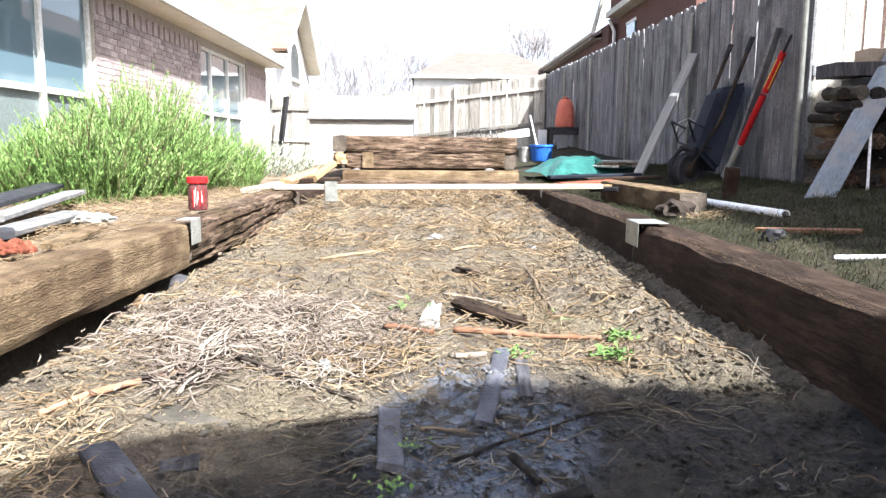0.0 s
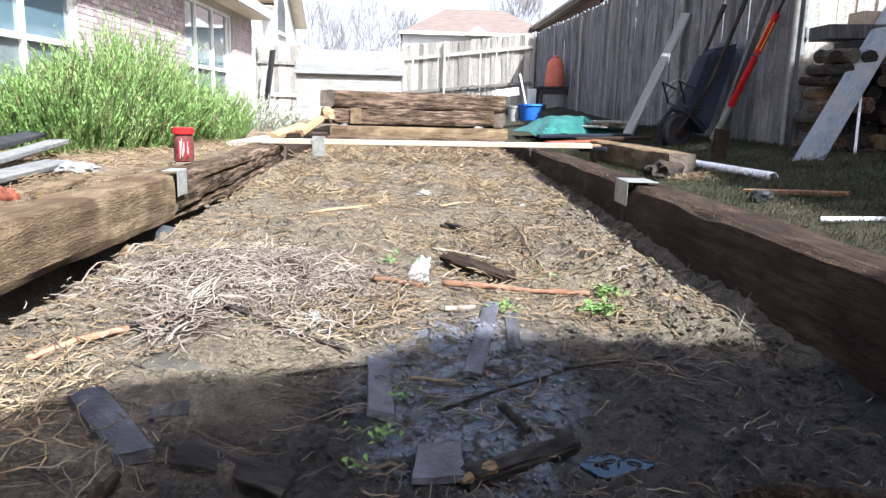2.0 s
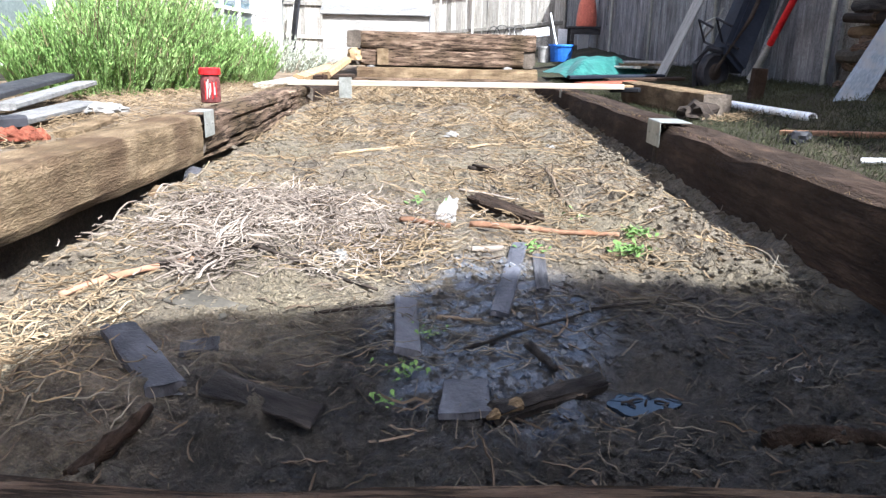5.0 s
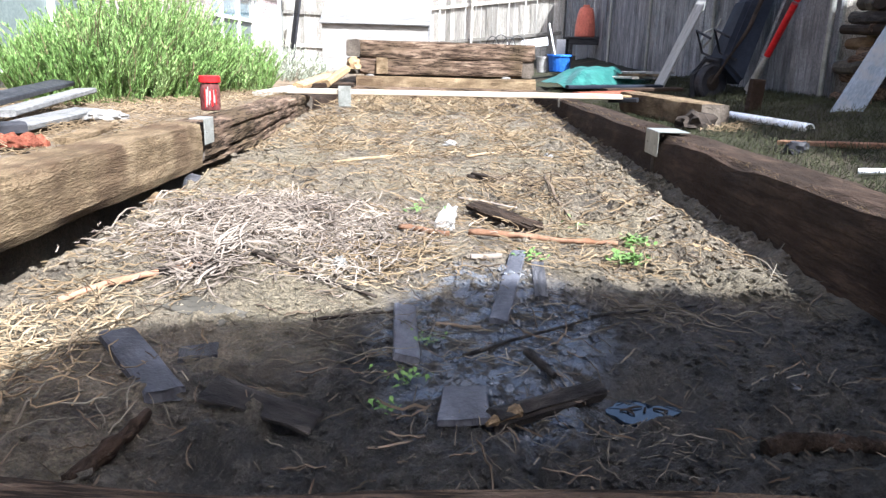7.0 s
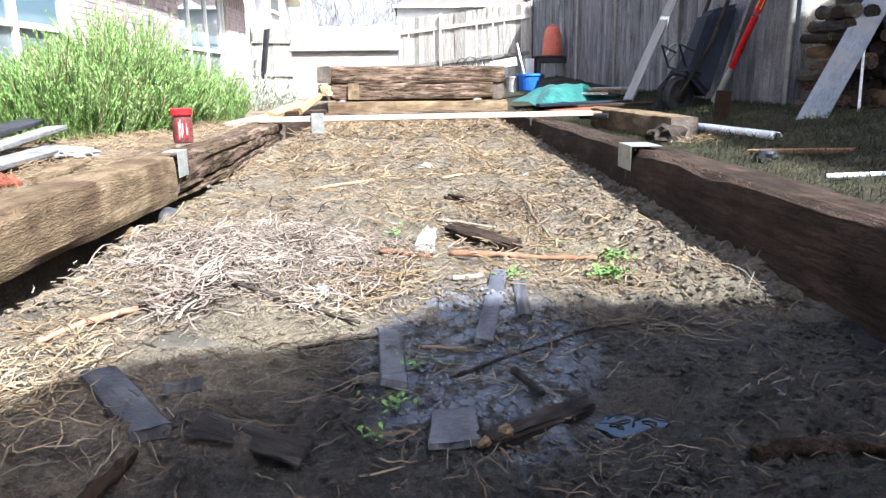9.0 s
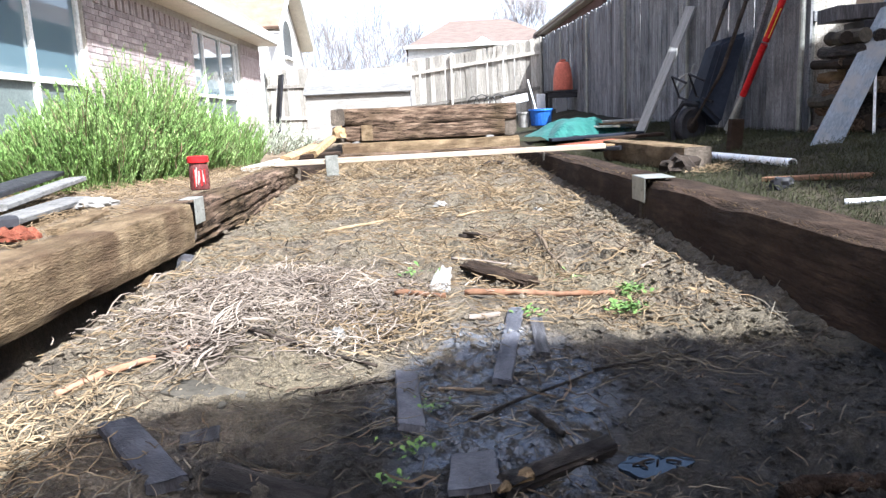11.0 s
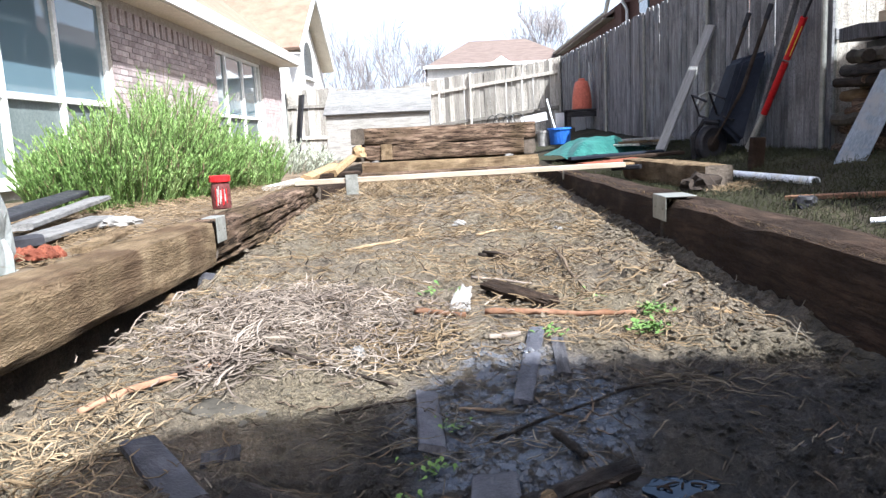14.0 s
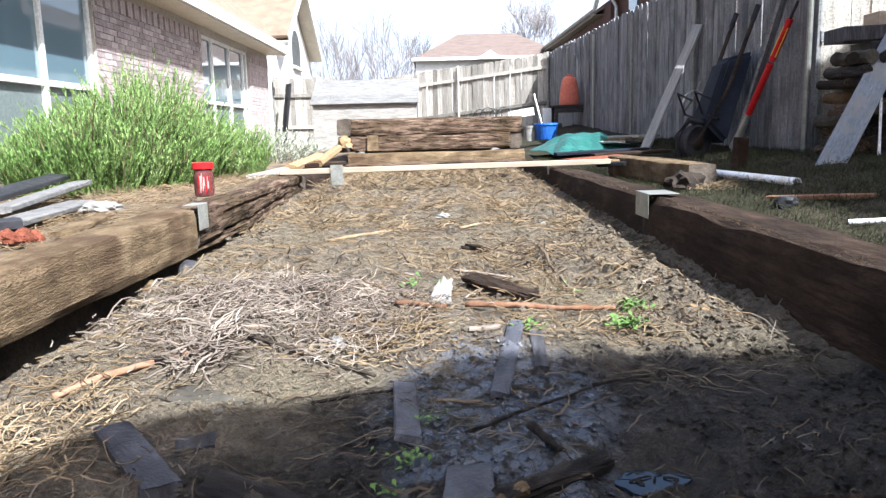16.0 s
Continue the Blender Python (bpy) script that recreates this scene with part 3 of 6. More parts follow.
# the end timber and the raised bed behind it
timber((-0.95, 8.12, 0.0), (0.98, 8.12, 0.0), 0.22, 0.20, "dark railway tie lying across the bed's far end", M_TIE, 8)
timber((-0.93, 8.36, 0.10), (0.98, 8.36, 0.105), 0.20, 0.18, "sun-bleached railway tie at the foot of the raised bed", M_TIE_TAN, 9)
timber((-0.89, 8.40, 0.29), (0.825, 8.40, 0.295), 0.21, 0.175, "weathered railway tie, middle row of the raised bed", M_TIE, 10, 0.012)
timber((-0.885, 8.40, 0.465), (0.955, 8.40, 0.46), 0.21, 0.175, "weathered railway tie, top row of the raised bed", M_TIE, 11, 0.012)
timber((-0.965, 8.28, 0.47), (-1.0, 10.8, 0.47), 0.15, 0.175, "railway tie running back, grey end grain showing", M_TIE, 12)
timber((-0.965, 8.33, 0.285), (-1.0, 10.8, 0.285), 0.15, 0.175, "railway tie running back under another", M_TIE, 13)
timber((0.89, 8.32, 0.29), (0.93, 10.8, 0.29), 0.13, 0.175, "railway tie running back, square end showing", M_TIE, 14)
timber((0.89, 8.55, 0.46), (0.93, 10.8, 0.46), 0.13, 0.17, "railway tie running back along the raised bed", M_TIE, 15)
timber((-1.0, 10.9, 0.46), (0.95, 10.9, 0.46), 0.2, 0.35, "railway tie closing the raised bed behind", M_TIE, 16)
# long pale board laid across the bed
bd = part("pine_board", block(2.68, 0.09, 0.04, (0, 0, 0), bevel=0.003), M_PINE)
bd.matrix_world = pose(0.09, 6.28, 0.032, 0, -0.45, 0.4)
tagged(bd, "long straight pale pine board laid across both side ties", "board")


# ---- walls of the house ----
HX = -4.0


def wall_piece(y0, y1, z0, z1, name="wall_west", x=HX, thick=0.2, material=None):
    w = part(name, block(thick, y1 - y0, z1 - z0, (x - thick / 2 - 0.012, (y0 + y1) / 2, (z0 + z1) / 2), bevel=0), material or M_MORTAR)
    return tagged(w, "brick house wall, sunlit below the eave's shade", "wall", kind="structure")


WZ0, WZ1 = -0.3, 2.36
wall_a = wall_piece(9.38, 13.55, WZ0, WZ1, "wall_1")
wall_b = wall_piece(16.85, 18.75, WZ0, WZ1, "wall_2")
wall_piece(4.0, 9.38, WZ0, 0.10, "wall_3")
wall_piece(13.55, 16.85, WZ0, 0.12, "wall_4")
wall_piece(4.0, 9.38, 2.13, WZ1, "wall_5")
wall_piece(13.55, 16.85, 2.10, WZ1, "wall_6")
wall_piece(-6.0, 4.0, WZ0, WZ1, "wall_7")


def house_window(name, y0, y1, z0, z1, cross, mull, label):
    win = thing(name, pose(HX - 0.08, y0, z0), label, "window", kind="structure")
    w, h = y1 - y0, z1 - z0
    fr = bmesh.new()
    block(0.07, w, 0.06, (0, w / 2, 0.03), bevel=0.004, bm=fr)
    block(0.07, w, 0.06, (0, w / 2, h - 0.03), bevel=0.004, bm=fr)
    for y in [0.0] + [m - y0 for m in mull] + [w]:
        yy = min(max(y, 0.035), w - 0.035)
        block(0.07, 0.07, h - 0.12, (0, yy, h / 2), bevel=0.004, bm=fr)
    part("window_frame", fr, M_WHITE, win)
    edges = [y0] + mull + [y1]
    cz = cross - z0
    for a, b in zip(edges, edges[1:]):
        a, b = a - y0 + 0.036, b - y0 - 0.036
        part("sash_rail", block(0.055, b - a, 0.06, (0.005, (a + b) / 2, cz), bevel=0.004), M_WHITE, win)
        part("pane", block(0.008, b - a, h - cz - 0.09, (-0.01, (a + b) / 2, (h + cz) / 2), bevel=0), M_GLASS, win)
        part("pane", block(0.008, b - a, cz - 0.09, (-0.02, (a + b) / 2, cz / 2 + 0.015), bevel=0), M_BLIND, win, "pale screened pane")
    part("window_sill", block(0.16, w + 0.1, 0.06, (0.05, w / 2, -0.028), bevel=0.006), M_WHITE, win)
    return win


house_window("window_1", 4.0, 9.38, 0.10, 2.13, 0.92, [5.0, 6.07, 7.15, 8.23], "wide white-framed window with reflecting panes")
house_window("window_2", 13.55, 16.85, 0.12, 2.10, 0.93, [14.3, 15.45, 16.55], "white-framed window in the sunlit brick wall")

# eave, fascia, roof
EZ = 2.25
tagged(part("soffit", block(0.70, 25.4, 0.03, (-3.92, 6.2, EZ - 0.005), bevel=0), M_SOFFIT), "cream boarded soffit under the eave", "soffit", kind="structure")
fas = tagged(part("fascia", block(0.04, 25.5, 0.20, (-3.55, 6.2, EZ + 0.10), bevel=0.005), M_WHITE), "white painted fascia board of the eave", "fascia", kind="structure")
roof_bm = bmesh.new()
for i in range(24):
    # shingle courses, each a little step above the last
    x0 = -3.60 - i * 0.19
    z0 = EZ + 0.215 + i * 0.16
    block(0.28, 25.5, 0.012, (x0 - 0.09, 6.2, z0 + 0.05), (0, 40, 0), 0, roof_bm)
tagged(part("roof", roof_bm, M_SHINGLE), "tan shingled house roof, bleached by the sun", "roof", kind="structure")

# ---- fences ----
FX = 3.0


def picket_mesh(h, w, t, ear=True):
    bm = bmesh.new()
    c = 0.03 if ear else 0.003
    prof = [(-w / 2, 0), (w / 2, 0), (w / 2, h - c), (w / 2 - c, h), (-w / 2 + c, h), (-w / 2, h - c)]
    f = [bm.verts.new((x, -t / 2, z)) for x, z in prof]
    k = [bm.verts.new((x, t / 2, z)) for x, z in prof]
    bm.faces.new(f)
    bm.faces.new(k[::-1])
    for i in range(6):
        j = (i + 1) % 6
        bm.faces.new((f[j], f[i], k[i], k[j]))
    return finish(bm, "board")


def fence(name, p0, p1, material, height, label, inner_rails, seed, zt0, zt1):
    """Boards from p0 to p1; their tops run from zt0 to zt1."""
    rng = random.Random(seed)
    p0, p1 = Vector(p0), Vector(p1)
    d = p1 - p0
    L = d.length
    yaw = math.degrees(math.atan2(d.y, d.x))
    root = thing(name, pose(p0.x, p0.y, 0, 0, 0, yaw), label, "fence", kind="structure")
    meshes = [picket_mesh(height, w, 0.018) for w in (0.137, 0.141, 0.144)]
    for m in meshes:
        m.materials.append(material)
    s = 0.07
    while s < L - 0.05:
        me = rng.choice(meshes)
        ob = new("board", me)
        ob.parent = root
        zt = zt0 + (zt1 - zt0) * s / L + rng.uniform(-0.02, 0.02)
        ob.matrix_basis = pose(s, rng.uniform(-0.006, 0.006), zt - height, rng.uniform(-0.5, 0.5), rng.uniform(-0.5, 0.5), rng.uniform(-2, 2))
        s += 0.146 + rng.uniform(-0.004, 0.005)
    for fz in inner_rails:
        bm = block(L, 0.04, 0.085, (L / 2, -0.035 if name in ("fence_far", "fence_gate") else 0.035, 0), bevel=0.004)
        for v in bm.verts:
            v.co.z += (zt0 + (zt1 - zt0) * v.co.x / L) - height + fz
        part("rail", bm, material, root)
    n = max(1, int(L / 2.4))
    for i in range(n + 1):
        ss = min(L - 0.05, L * i / n + 0.02)
        zt = zt0 + (zt1 - zt0) * ss / L
        side = -0.09 if name == "fence_far" else -0.05
        zt = zt if name == "fence_far" else zt - 0.12
        part("post", tube([(ss, side, zt - height - 0.3), (ss, side, zt + 0.02)], 0.03 if name == "fence_far" else 0.022, 10), M_STEEL if name != "fence_far" else material, root)
    return root


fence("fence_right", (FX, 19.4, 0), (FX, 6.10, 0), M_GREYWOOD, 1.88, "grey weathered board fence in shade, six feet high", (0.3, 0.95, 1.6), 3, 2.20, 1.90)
fence("fence_far", (-3.9, 22.4, 0), (FX, 19.4, 0), M_PALEWOOD, 1.85, "sunlit pale board fence with two rails, slightly leaning", (0.62, 1.5), 4, 1.55, 2.20)
fence("fence_return", (FX + 0.01, 6.2, 0), (4.5, 6.2, 0), M_PALEWOOD, 1.95, "sunlit pale board fence section beside the wood pile", (0.3, 1.6), 5, 1.98, 1.98)
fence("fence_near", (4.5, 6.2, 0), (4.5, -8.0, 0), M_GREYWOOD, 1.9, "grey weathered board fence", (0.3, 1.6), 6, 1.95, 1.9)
fence("fence_gate", (-4.1, 19.6, 0), (-2.5, 19.6, 0), M_PALEWOOD, 1.75, "sunlit pale board gate between house and fence", (0.5, 1.3), 7, 1.75, 1.72)

# ---- the storage box with a sloped lid ----
box = thing("storage_box", pose(-1.25, 14.0, 0), "pale weathered wooden storage box with a sloped grey lid", "storage box")
part("front", block(1.9, 0.03, 0.85, (0, 0, 0.4)), M_BOXPALE, box, "pale streaked front panel")
part("side", block(0.03, 0.9, 0.9, (-0.94, 0.46, 0.42)), M_GREYWOOD, box)
part("side", block(0.03, 0.9, 0.9, (0.94, 0.46, 0.42)), M_GREYWOOD, box)
part("back", block(1.9, 0.03, 1.25, (0, 0.92, 0.6)), M_GREYWOOD, box)
for i in range(3):
    part("lid_board", block(1.98, 0.36, 0.025, (0, 0.08 + i * 0.30, 0.92 + i * 0.155), (27.5, 0, 0)), M_LID, box, "silvery grey lid board")


# ---- unseen walls, added to shade the bed's near end and the right yard ----
def prism(profile, axis_name, a, b):
    """A solid from a profile of (u, z), drawn out along x or y from a to b."""
    bm = bmesh.new()
    put = (lambda u, z, s: (s, u, z)) if axis_name == "x" else (lambda u, z, s: (u, s, z))
    f = [bm.verts.new(put(u, z, a)) for u, z in profile]
    k = [bm.verts.new(put(u, z, b)) for u, z in profile]
    bm.faces.new(f)
    bm.faces.new(k[::-1])
    n = len(profile)
    for i in range(n):
        j = (i + 1) % n
        bm.faces.new((f[i], f[j], k[j], k[i]))
    return bm


# added out of view; its outline follows the shadow edge wanted on the bed
tagged(part("wall_south", prism([(1.44, -0.4), (1.44, 3.80), (1.64, 4.07), (1.81, 4.19), (2.0, 4.26), (2.2, 4.29), (2.42, 4.40), (2.58, 4.56), (2.73, 4.66), (2.9, 4.62), (3.33, 4.63),
                                 (3.5, 4.58), (8.0, 4.60), (8.0, -0.4)], "y", -1.9, -1.5), M_BRICK),
       "unseen added wall, its top shaped to shade the bed's near end", "wall", kind="structure")
# added out of view; height and steps set where the yard's shade ends
tagged(part("wall_east", prism([(-9.0, -0.4), (-9.0, 5.35), (3.4, 5.35), (3.4, 4.4), (3.9, 3.95), (4.5, 3.5), (4.5, -0.4)], "x", 4.8, 4.9), M_BRICK), "unseen added wall that shades the right yard", "wall", kind="structure")

# ---- the gabled wing and the far houses ----
wing = thing("gabled_wing", pose(0, 0, 0), "sunlit pale gabled house wing with an arched window", "house", kind="structure")
part("wall", prism([(19.0, -0.3), (19.0, 2.6), (22.3, 2.75), (25.7, 5.0), (29.0, 2.85), (29.4, 2.65), (29.4, -0.3)], "x", -5.2, -4.6), M_WHITE, wing)
for sgn in (-1, 1):
    L = 3.86
    part("roof", block(5.0, L, 0.10, (-6.65, 25.7 + sgn * 1.60, 4.20), (-sgn * 33.7, 0, 0), 0.01), M_SHINGLE, wing)
    part("rake_board", block(0.05, L, 0.2, (-4.14, 25.7 + sgn * 1.60, 4.15), (-sgn * 33.7, 0, 0), 0.005), M_WHITE, wing)
    part("rake_soffit", block(0.44, L, 0.02, (-4.38, 25.7 + sgn * 1.57, 4.05), (-sgn * 33.7, 0, 0), 0.0), M_SOFFIT, wing)
pr = [(25.36, 2.57), (26.80, 2.57)] + [(26.08 + 0.72 * math.cos(a * math.pi / 10), 3.15 + 0.62 * math.sin(a * math.pi / 10)) for a in range(11)]
part("window", prism(pr, "x", -4.62, -4.585), M_DARKPANE, wing, "dark arched window pane")
part("window_sill", block(0.12, 1.6, 0.1, (-4.56, 26.08, 2.52), bevel=0.01), M_WHITE, wing)

far = thing("far_house", pose(0, 40, 0), "far pale house with a brown hipped roof", "house")
part("wall", block(6.9, 5, 4.5, (2.6, 2.5, 1.75), bevel=0), M_WHITE, far)
hip = bmesh.new()
b0 = [hip.verts.new(p) for p in ((-1.0, -0.3, 4.0), (7.2, -0.3, 4.0), (7.2, 5.6, 4.0), (-1.0, 5.6, 4.0))]
r0, r1 = hip.verts.new((1.5, 2.6, 5.55)), hip.verts.new((4.6, 2.6, 5.55))
for f in ((b0[0], b0[1], r1, r0), (b0[1], b0[2], r1), (b0[2], b0[3], r0, r1), (b0[3], b0[0], r0), tuple(b0[::-1])):
    hip.faces.new(f)
part("roof", hip, M_SHINGLEFAR, far)
part("fascia", block(8.3, 0.06, 0.16, (3.1, -0.33, 3.98), bevel=0.01), M_WHITE, far)
part("porch_gable", prism([(2.3, 3.9), (3.0, 4.35), (3.7, 3.9)], "y", -0.7, -0.3), M_WHITE, far)

nb = thing("brick_house", pose(0, 0, 0), "red brick house beyond the fence, in shade", "house")
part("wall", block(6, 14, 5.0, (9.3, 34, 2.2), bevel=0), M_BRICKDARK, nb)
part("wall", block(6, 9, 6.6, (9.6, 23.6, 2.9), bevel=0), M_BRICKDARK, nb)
part("fascia", block(0.06, 12.6, 0.22, (5.98, 34.4, 4.42), bevel=0.01), M_TRIMTAN, nb)
part("soffit", block(0.40, 12.6, 0.03, (6.18, 34.4, 4.34), bevel=0), M_TRIMTAN, nb)
part("gutter", tube([(5.90, 28.1, 4.47), (5.90, 40.8, 4.47)], 0.07, 8), M_TRIMTAN, nb)
part("roof", block(5.0, 12.8, 0.1, (8.1, 34.4, 5.55), (0, -28, 0), 0.01), M_SHINGLEFAR, nb)
part("rake_board", block(0.10, 0.34, 3.4, (6.35, 28.2, 5.95), (0, 14, 0), 0.01), M_TRIMTAN, nb)
part("downspout", tube([(6.45, 26.8, 1.0), (6.45, 26.8, 4.4), (6.25, 26.8, 4.8)], 0.06, 8), M_WHITE, nb)
part("eave_board", block(0.5, 7.0, 0.2, (6.4, 23.4, 4.95), bevel=0.01), M_TRIMTAN, nb)
w = part("window", block(0.06, 1.0, 1.4, (6.57, 25.0, 3.7), bevel=0.01), M_GLASS, nb)
part("window_frame", block(0.05, 1.15, 0.1, (6.56, 25.0, 4.45), bevel=0.01), M_WHITE, nb)
part("chimney", block(0.8, 0.9, 3.4, (7.2, 22.0, 4.3), bevel=0.02), M_BRICK, nb, "sunlit orange brick chimney")


# ---- bare trees ----
def bare_tree(name, at, height, spread, seed, label, depth=5, trunk_r=0.16, twig=0.02):
    rng = random.Random(seed)
    root = thing(name, pose(*at), label, "tree", "bare winter trees")
    trunk, limbs = bmesh.new(), bmesh.new()

    def grow(bm, p, d, length, r, level):
        pts = [p]
        dd = d.copy()
        for i in range(3):
            dd = (dd + Vector((rng.uniform(-1, 1), rng.uniform(-1, 1), rng.uniform(-0.3, 0.8))) * (0.16 if depth < 6 else 0.10)).normalized()
            pts.append(pts[-1] + dd * length / 3)
        rr = [max(r * (1 - 0.2 * i), twig) for i in range(4)]
        tube_into(bm, pts, rr, 5 if level < 2 else 3, caps=False)
        if level >= depth:
            return
        for i in range(rng.randint(3, 4)):
            q = pts[rng.choice((1, 2, 3, 3))]
            side = Vector((rng.uniform(-1, 1), rng.uniform(-1, 1), rng.uniform(0.0, 0.9)))
            nd = (dd * 0.75 + side.normalized() * spread).normalized()
            grow(limbs, q, nd, length * rng.uniform(0.60, 0.80), rr[-1] * rng.uniform(0.55, 0.8), level + 1)

    grow(trunk, Vector((0, 0, -0.3)), Vector((0, 0, 1)), height * 0.34, trunk_r, 0)
    part("trunk", trunk, M_HAZEBARK, root)
    part("crown", limbs, M_HAZEBARK, root, "crown of bare twigs")
    return root


bare_tree("bare_tree", (7.9, 50, 0), 10.6, 0.50, 5, "large bare winter tree with many fine twigs", 6, 0.18, 0.013)
TREE_X = (-13.0, -10.6, -9.2, -8.0, -6.9, -5.7, -4.6, -3.4, -2.3, -1.2, 0.2, 12.5)
for i, tx in enumerate(TREE_X):
    bare_tree("bare_tree", (tx, 58 + (i * 37 % 7), 0), 8.6 + (i * 53 % 5) * 0.5, 0.42, 20 + i, "distant bare winter tree, pale against the sky", 4, 0.09, 0.016)

# ---- rosemary and silver shrub ----
def leafy(name, at, stems, radii, tall, leaf, per_stem, seed, label, material, lean=0.45, wood=None):
    rng = np.random.default_rng(seed)
    root = thing(name, pose(*at), label, "shrub")
    quads, stem_items = [], []
    for _ in range(stems):
        a = rng.uniform(0, math.tau)
        q = math.sqrt(rng.uniform(0, 1))
        bx, by = radii[0] * q * math.cos(a), radii[1] * q * math.sin(a)
        hump = (0.80 + 0.24 * by / radii[1]) + 0.3 * noise.noise(Vector((bx * 2.1, by * 1.3, seed)))
        length = tall * (1 - 0.55 * q * q) * hump * rng.uniform(0.62, 1.22)
        d = np.array([bx / radii[0] * lean + rng.normal(0, 0.12), by / radii[1] * lean * 0.8 + rng.normal(0, 0.12) + 0.08, 1.0])
        d = d / np.linalg.norm(d)
        bend = np.array([rng.normal(0, 0.12), rng.normal(0, 0.12), -0.05])
        p0 = np.array([bx * 0.8, by * 0.8, -0.02])
        pts = [p0 + d * length * s + bend * length * s * s for s in (0, 0.35, 0.7, 1.0)]
        stem_items.append((pts, 0.002))
        k = rng.uniform(0.0, 1.02, per_stem)[:, None]
        c = p0 + d * length * k + bend * length * k * k
        w = rng.uniform(0, math.tau, per_stem)
        out = np.stack([np.cos(w), np.sin(w), 0 * w], 1) * 0.40 + d * rng.uniform(0.5, 1.3, per_stem)[:, None]
        out /= np.linalg.norm(out, axis=1)[:, None]
        side = np.cross(out, d)
        side /= np.linalg.norm(side, axis=1)[:, None] + 1e-9
        ll = (leaf * rng.uniform(0.6, 1.3, per_stem))[:, None]
        quads.append(np.stack([c, c + out * ll * 0.5 + side * ll * 0.09, c + out * ll, c + out * ll * 0.5 - side * ll * 0.09], 1))
    verts = np.concatenate(quads).reshape(-1, 3)
    faces = np.arange(len(verts)).reshape(-1, 4).tolist()
    me = bpy.data.meshes.new("foliage")
    me.from_pydata(verts.tolist(), [], faces)
    me.materials.append(material)
    part("foliage", me, None, root)
    strands("woody_base", stem_items, wood or M_TWIG, parent=root)
    dead = [([q + np.array([rng.normal(0, 0.02), rng.normal(0, 0.02), 0]) for q in it[0]], 0.003) for it in stem_items[::9]]
    strands("dry_growth", dead, M_STRAW, parent=root)
    return root


leafy("rosemary_shrub", (-2.50, 6.25, -0.04), 1850, (0.78, 1.5), 1.0, 0.030, 215, 3, "dense bright green rosemary shrub beside the house", M_LEAF)
leafy("rosemary_shrub", (-2.10, 7.55, -0.04), 460, (0.50, 0.75), 0.62, 0.030, 140, 4, "lower bright green end of the rosemary", M_LEAF)
leafy("silver_shrub", (-2.15, 9.3, 0.0), 420, (0.85, 1.0), 0.58, 0.042, 60, 8, "pale silvery dry shrub by the house wall", M_SILVERLEAF, 0.7)


# ---- litter on the bed ----
RNG = np.random.default_rng(11)


def stalk(x, y, length, r, curl=0.3, lift=0.02, rise=0.0, kink=0.16):
    """A bent, kinked stalk lying on the surface at x, y."""
    a = RNG.uniform(0, math.tau)
    k = RNG.normal(0, curl)
    n = 6
    pts = []
    px, py = x, y
    z_lift = RNG.uniform(0.001, lift)
    for i in range(n):
        pts.append(np.array([px, py, z_lift + rise * i / (n - 1) * length + RNG.normal(0, 0.035) * length * (0 < i)]))
        px += math.cos(a) * length / (n - 1)
        py += math.sin(a) * length / (n - 1)
        a += k / (n - 1) + RNG.normal(0, kink)
    # a stiff stalk lies across the bumps, not along them
    za, zm, zb = (surface_height(pts[j][0], pts[j][1]) for j in (0, 3, 5))
    zm = max(zm - (za + zb) / 2, 0) * 0.7
    for i in range(n):
        pts[i][2] += za + (zb - za) * i / (n - 1) + zm
    return pts, r


def inside_bed(x, y):
    return -1.02 < x < 0.95 and 0.85 < y < 7.9


def sow(n, sample, lengths, radius, curl=0.5, lift=0.015, rise=0.0, patchy=0.0, kink=0.16):
    """n stalks; patchy: how far they gather in drifts."""
    out = []
    while len(out) < n:
        x, y = sample()
        if not inside_bed(x, y):
            continue
        if patchy and noise.fractal(Vector((x * 4.2, y * 2.8, 17)), 0.9, 2.0, 3) * 1.6 + 0.5 < patchy * RNG.random() * 2:
            continue
        out.append(stalk(x, y, RNG.uniform(*lengths), RNG.uniform(*radius), curl, lift, RNG.uniform(0, rise) if rise else 0.0, kink))
    return out


def gauss(cx, cy, sx, sy):
    return lambda: (RNG.normal(cx, sx), RNG.normal(cy, sy))


def even(x0, x1, y0, y1):
    return lambda: (RNG.uniform(x0, x1), RNG.uniform(y0, y1))


mat_items = sow(2500, gauss(-0.50, 2.42, 0.22, 0.17), (0.012, 0.065), (0.0008, 0.0019), 0.8, 0.03, 0.35, kink=0.3)
mat_items += sow(170, gauss(-0.50, 2.42, 0.2, 0.16), (0.07, 0.14), (0.0014, 0.0026), 0.6, 0.035, 0.3, kink=0.25)
mat_items += sow(110, gauss(-0.58, 2.02, 0.035, 0.08), (0.06, 0.15), (0.0014, 0.0027), 1.0, 0.035, 0.4, kink=0.22)
mat_items += sow(180, gauss(-0.27, 2.10, 0.09, 0.09), (0.02, 0.10), (0.0010, 0.0022), 1.0, 0.025, 0.3, kink=0.24)
strands("straw_mat", mat_items, M_STRAWPALE, label="thick bleached mat of dead straw stalks", category="straw")
tan_items = sow(560, even(-1.0, 0.85, 2.05, 4.6), (0.03, 0.13), (0.0012, 0.0024), 0.8, 0.01, 0.15, 0.8)
tan_items += sow(2400, even(-1.0, 0.88, 4.0, 7.9), (0.03, 0.12), (0.0016, 0.0036), 0.7, 0.03, 0.45, 0.9)
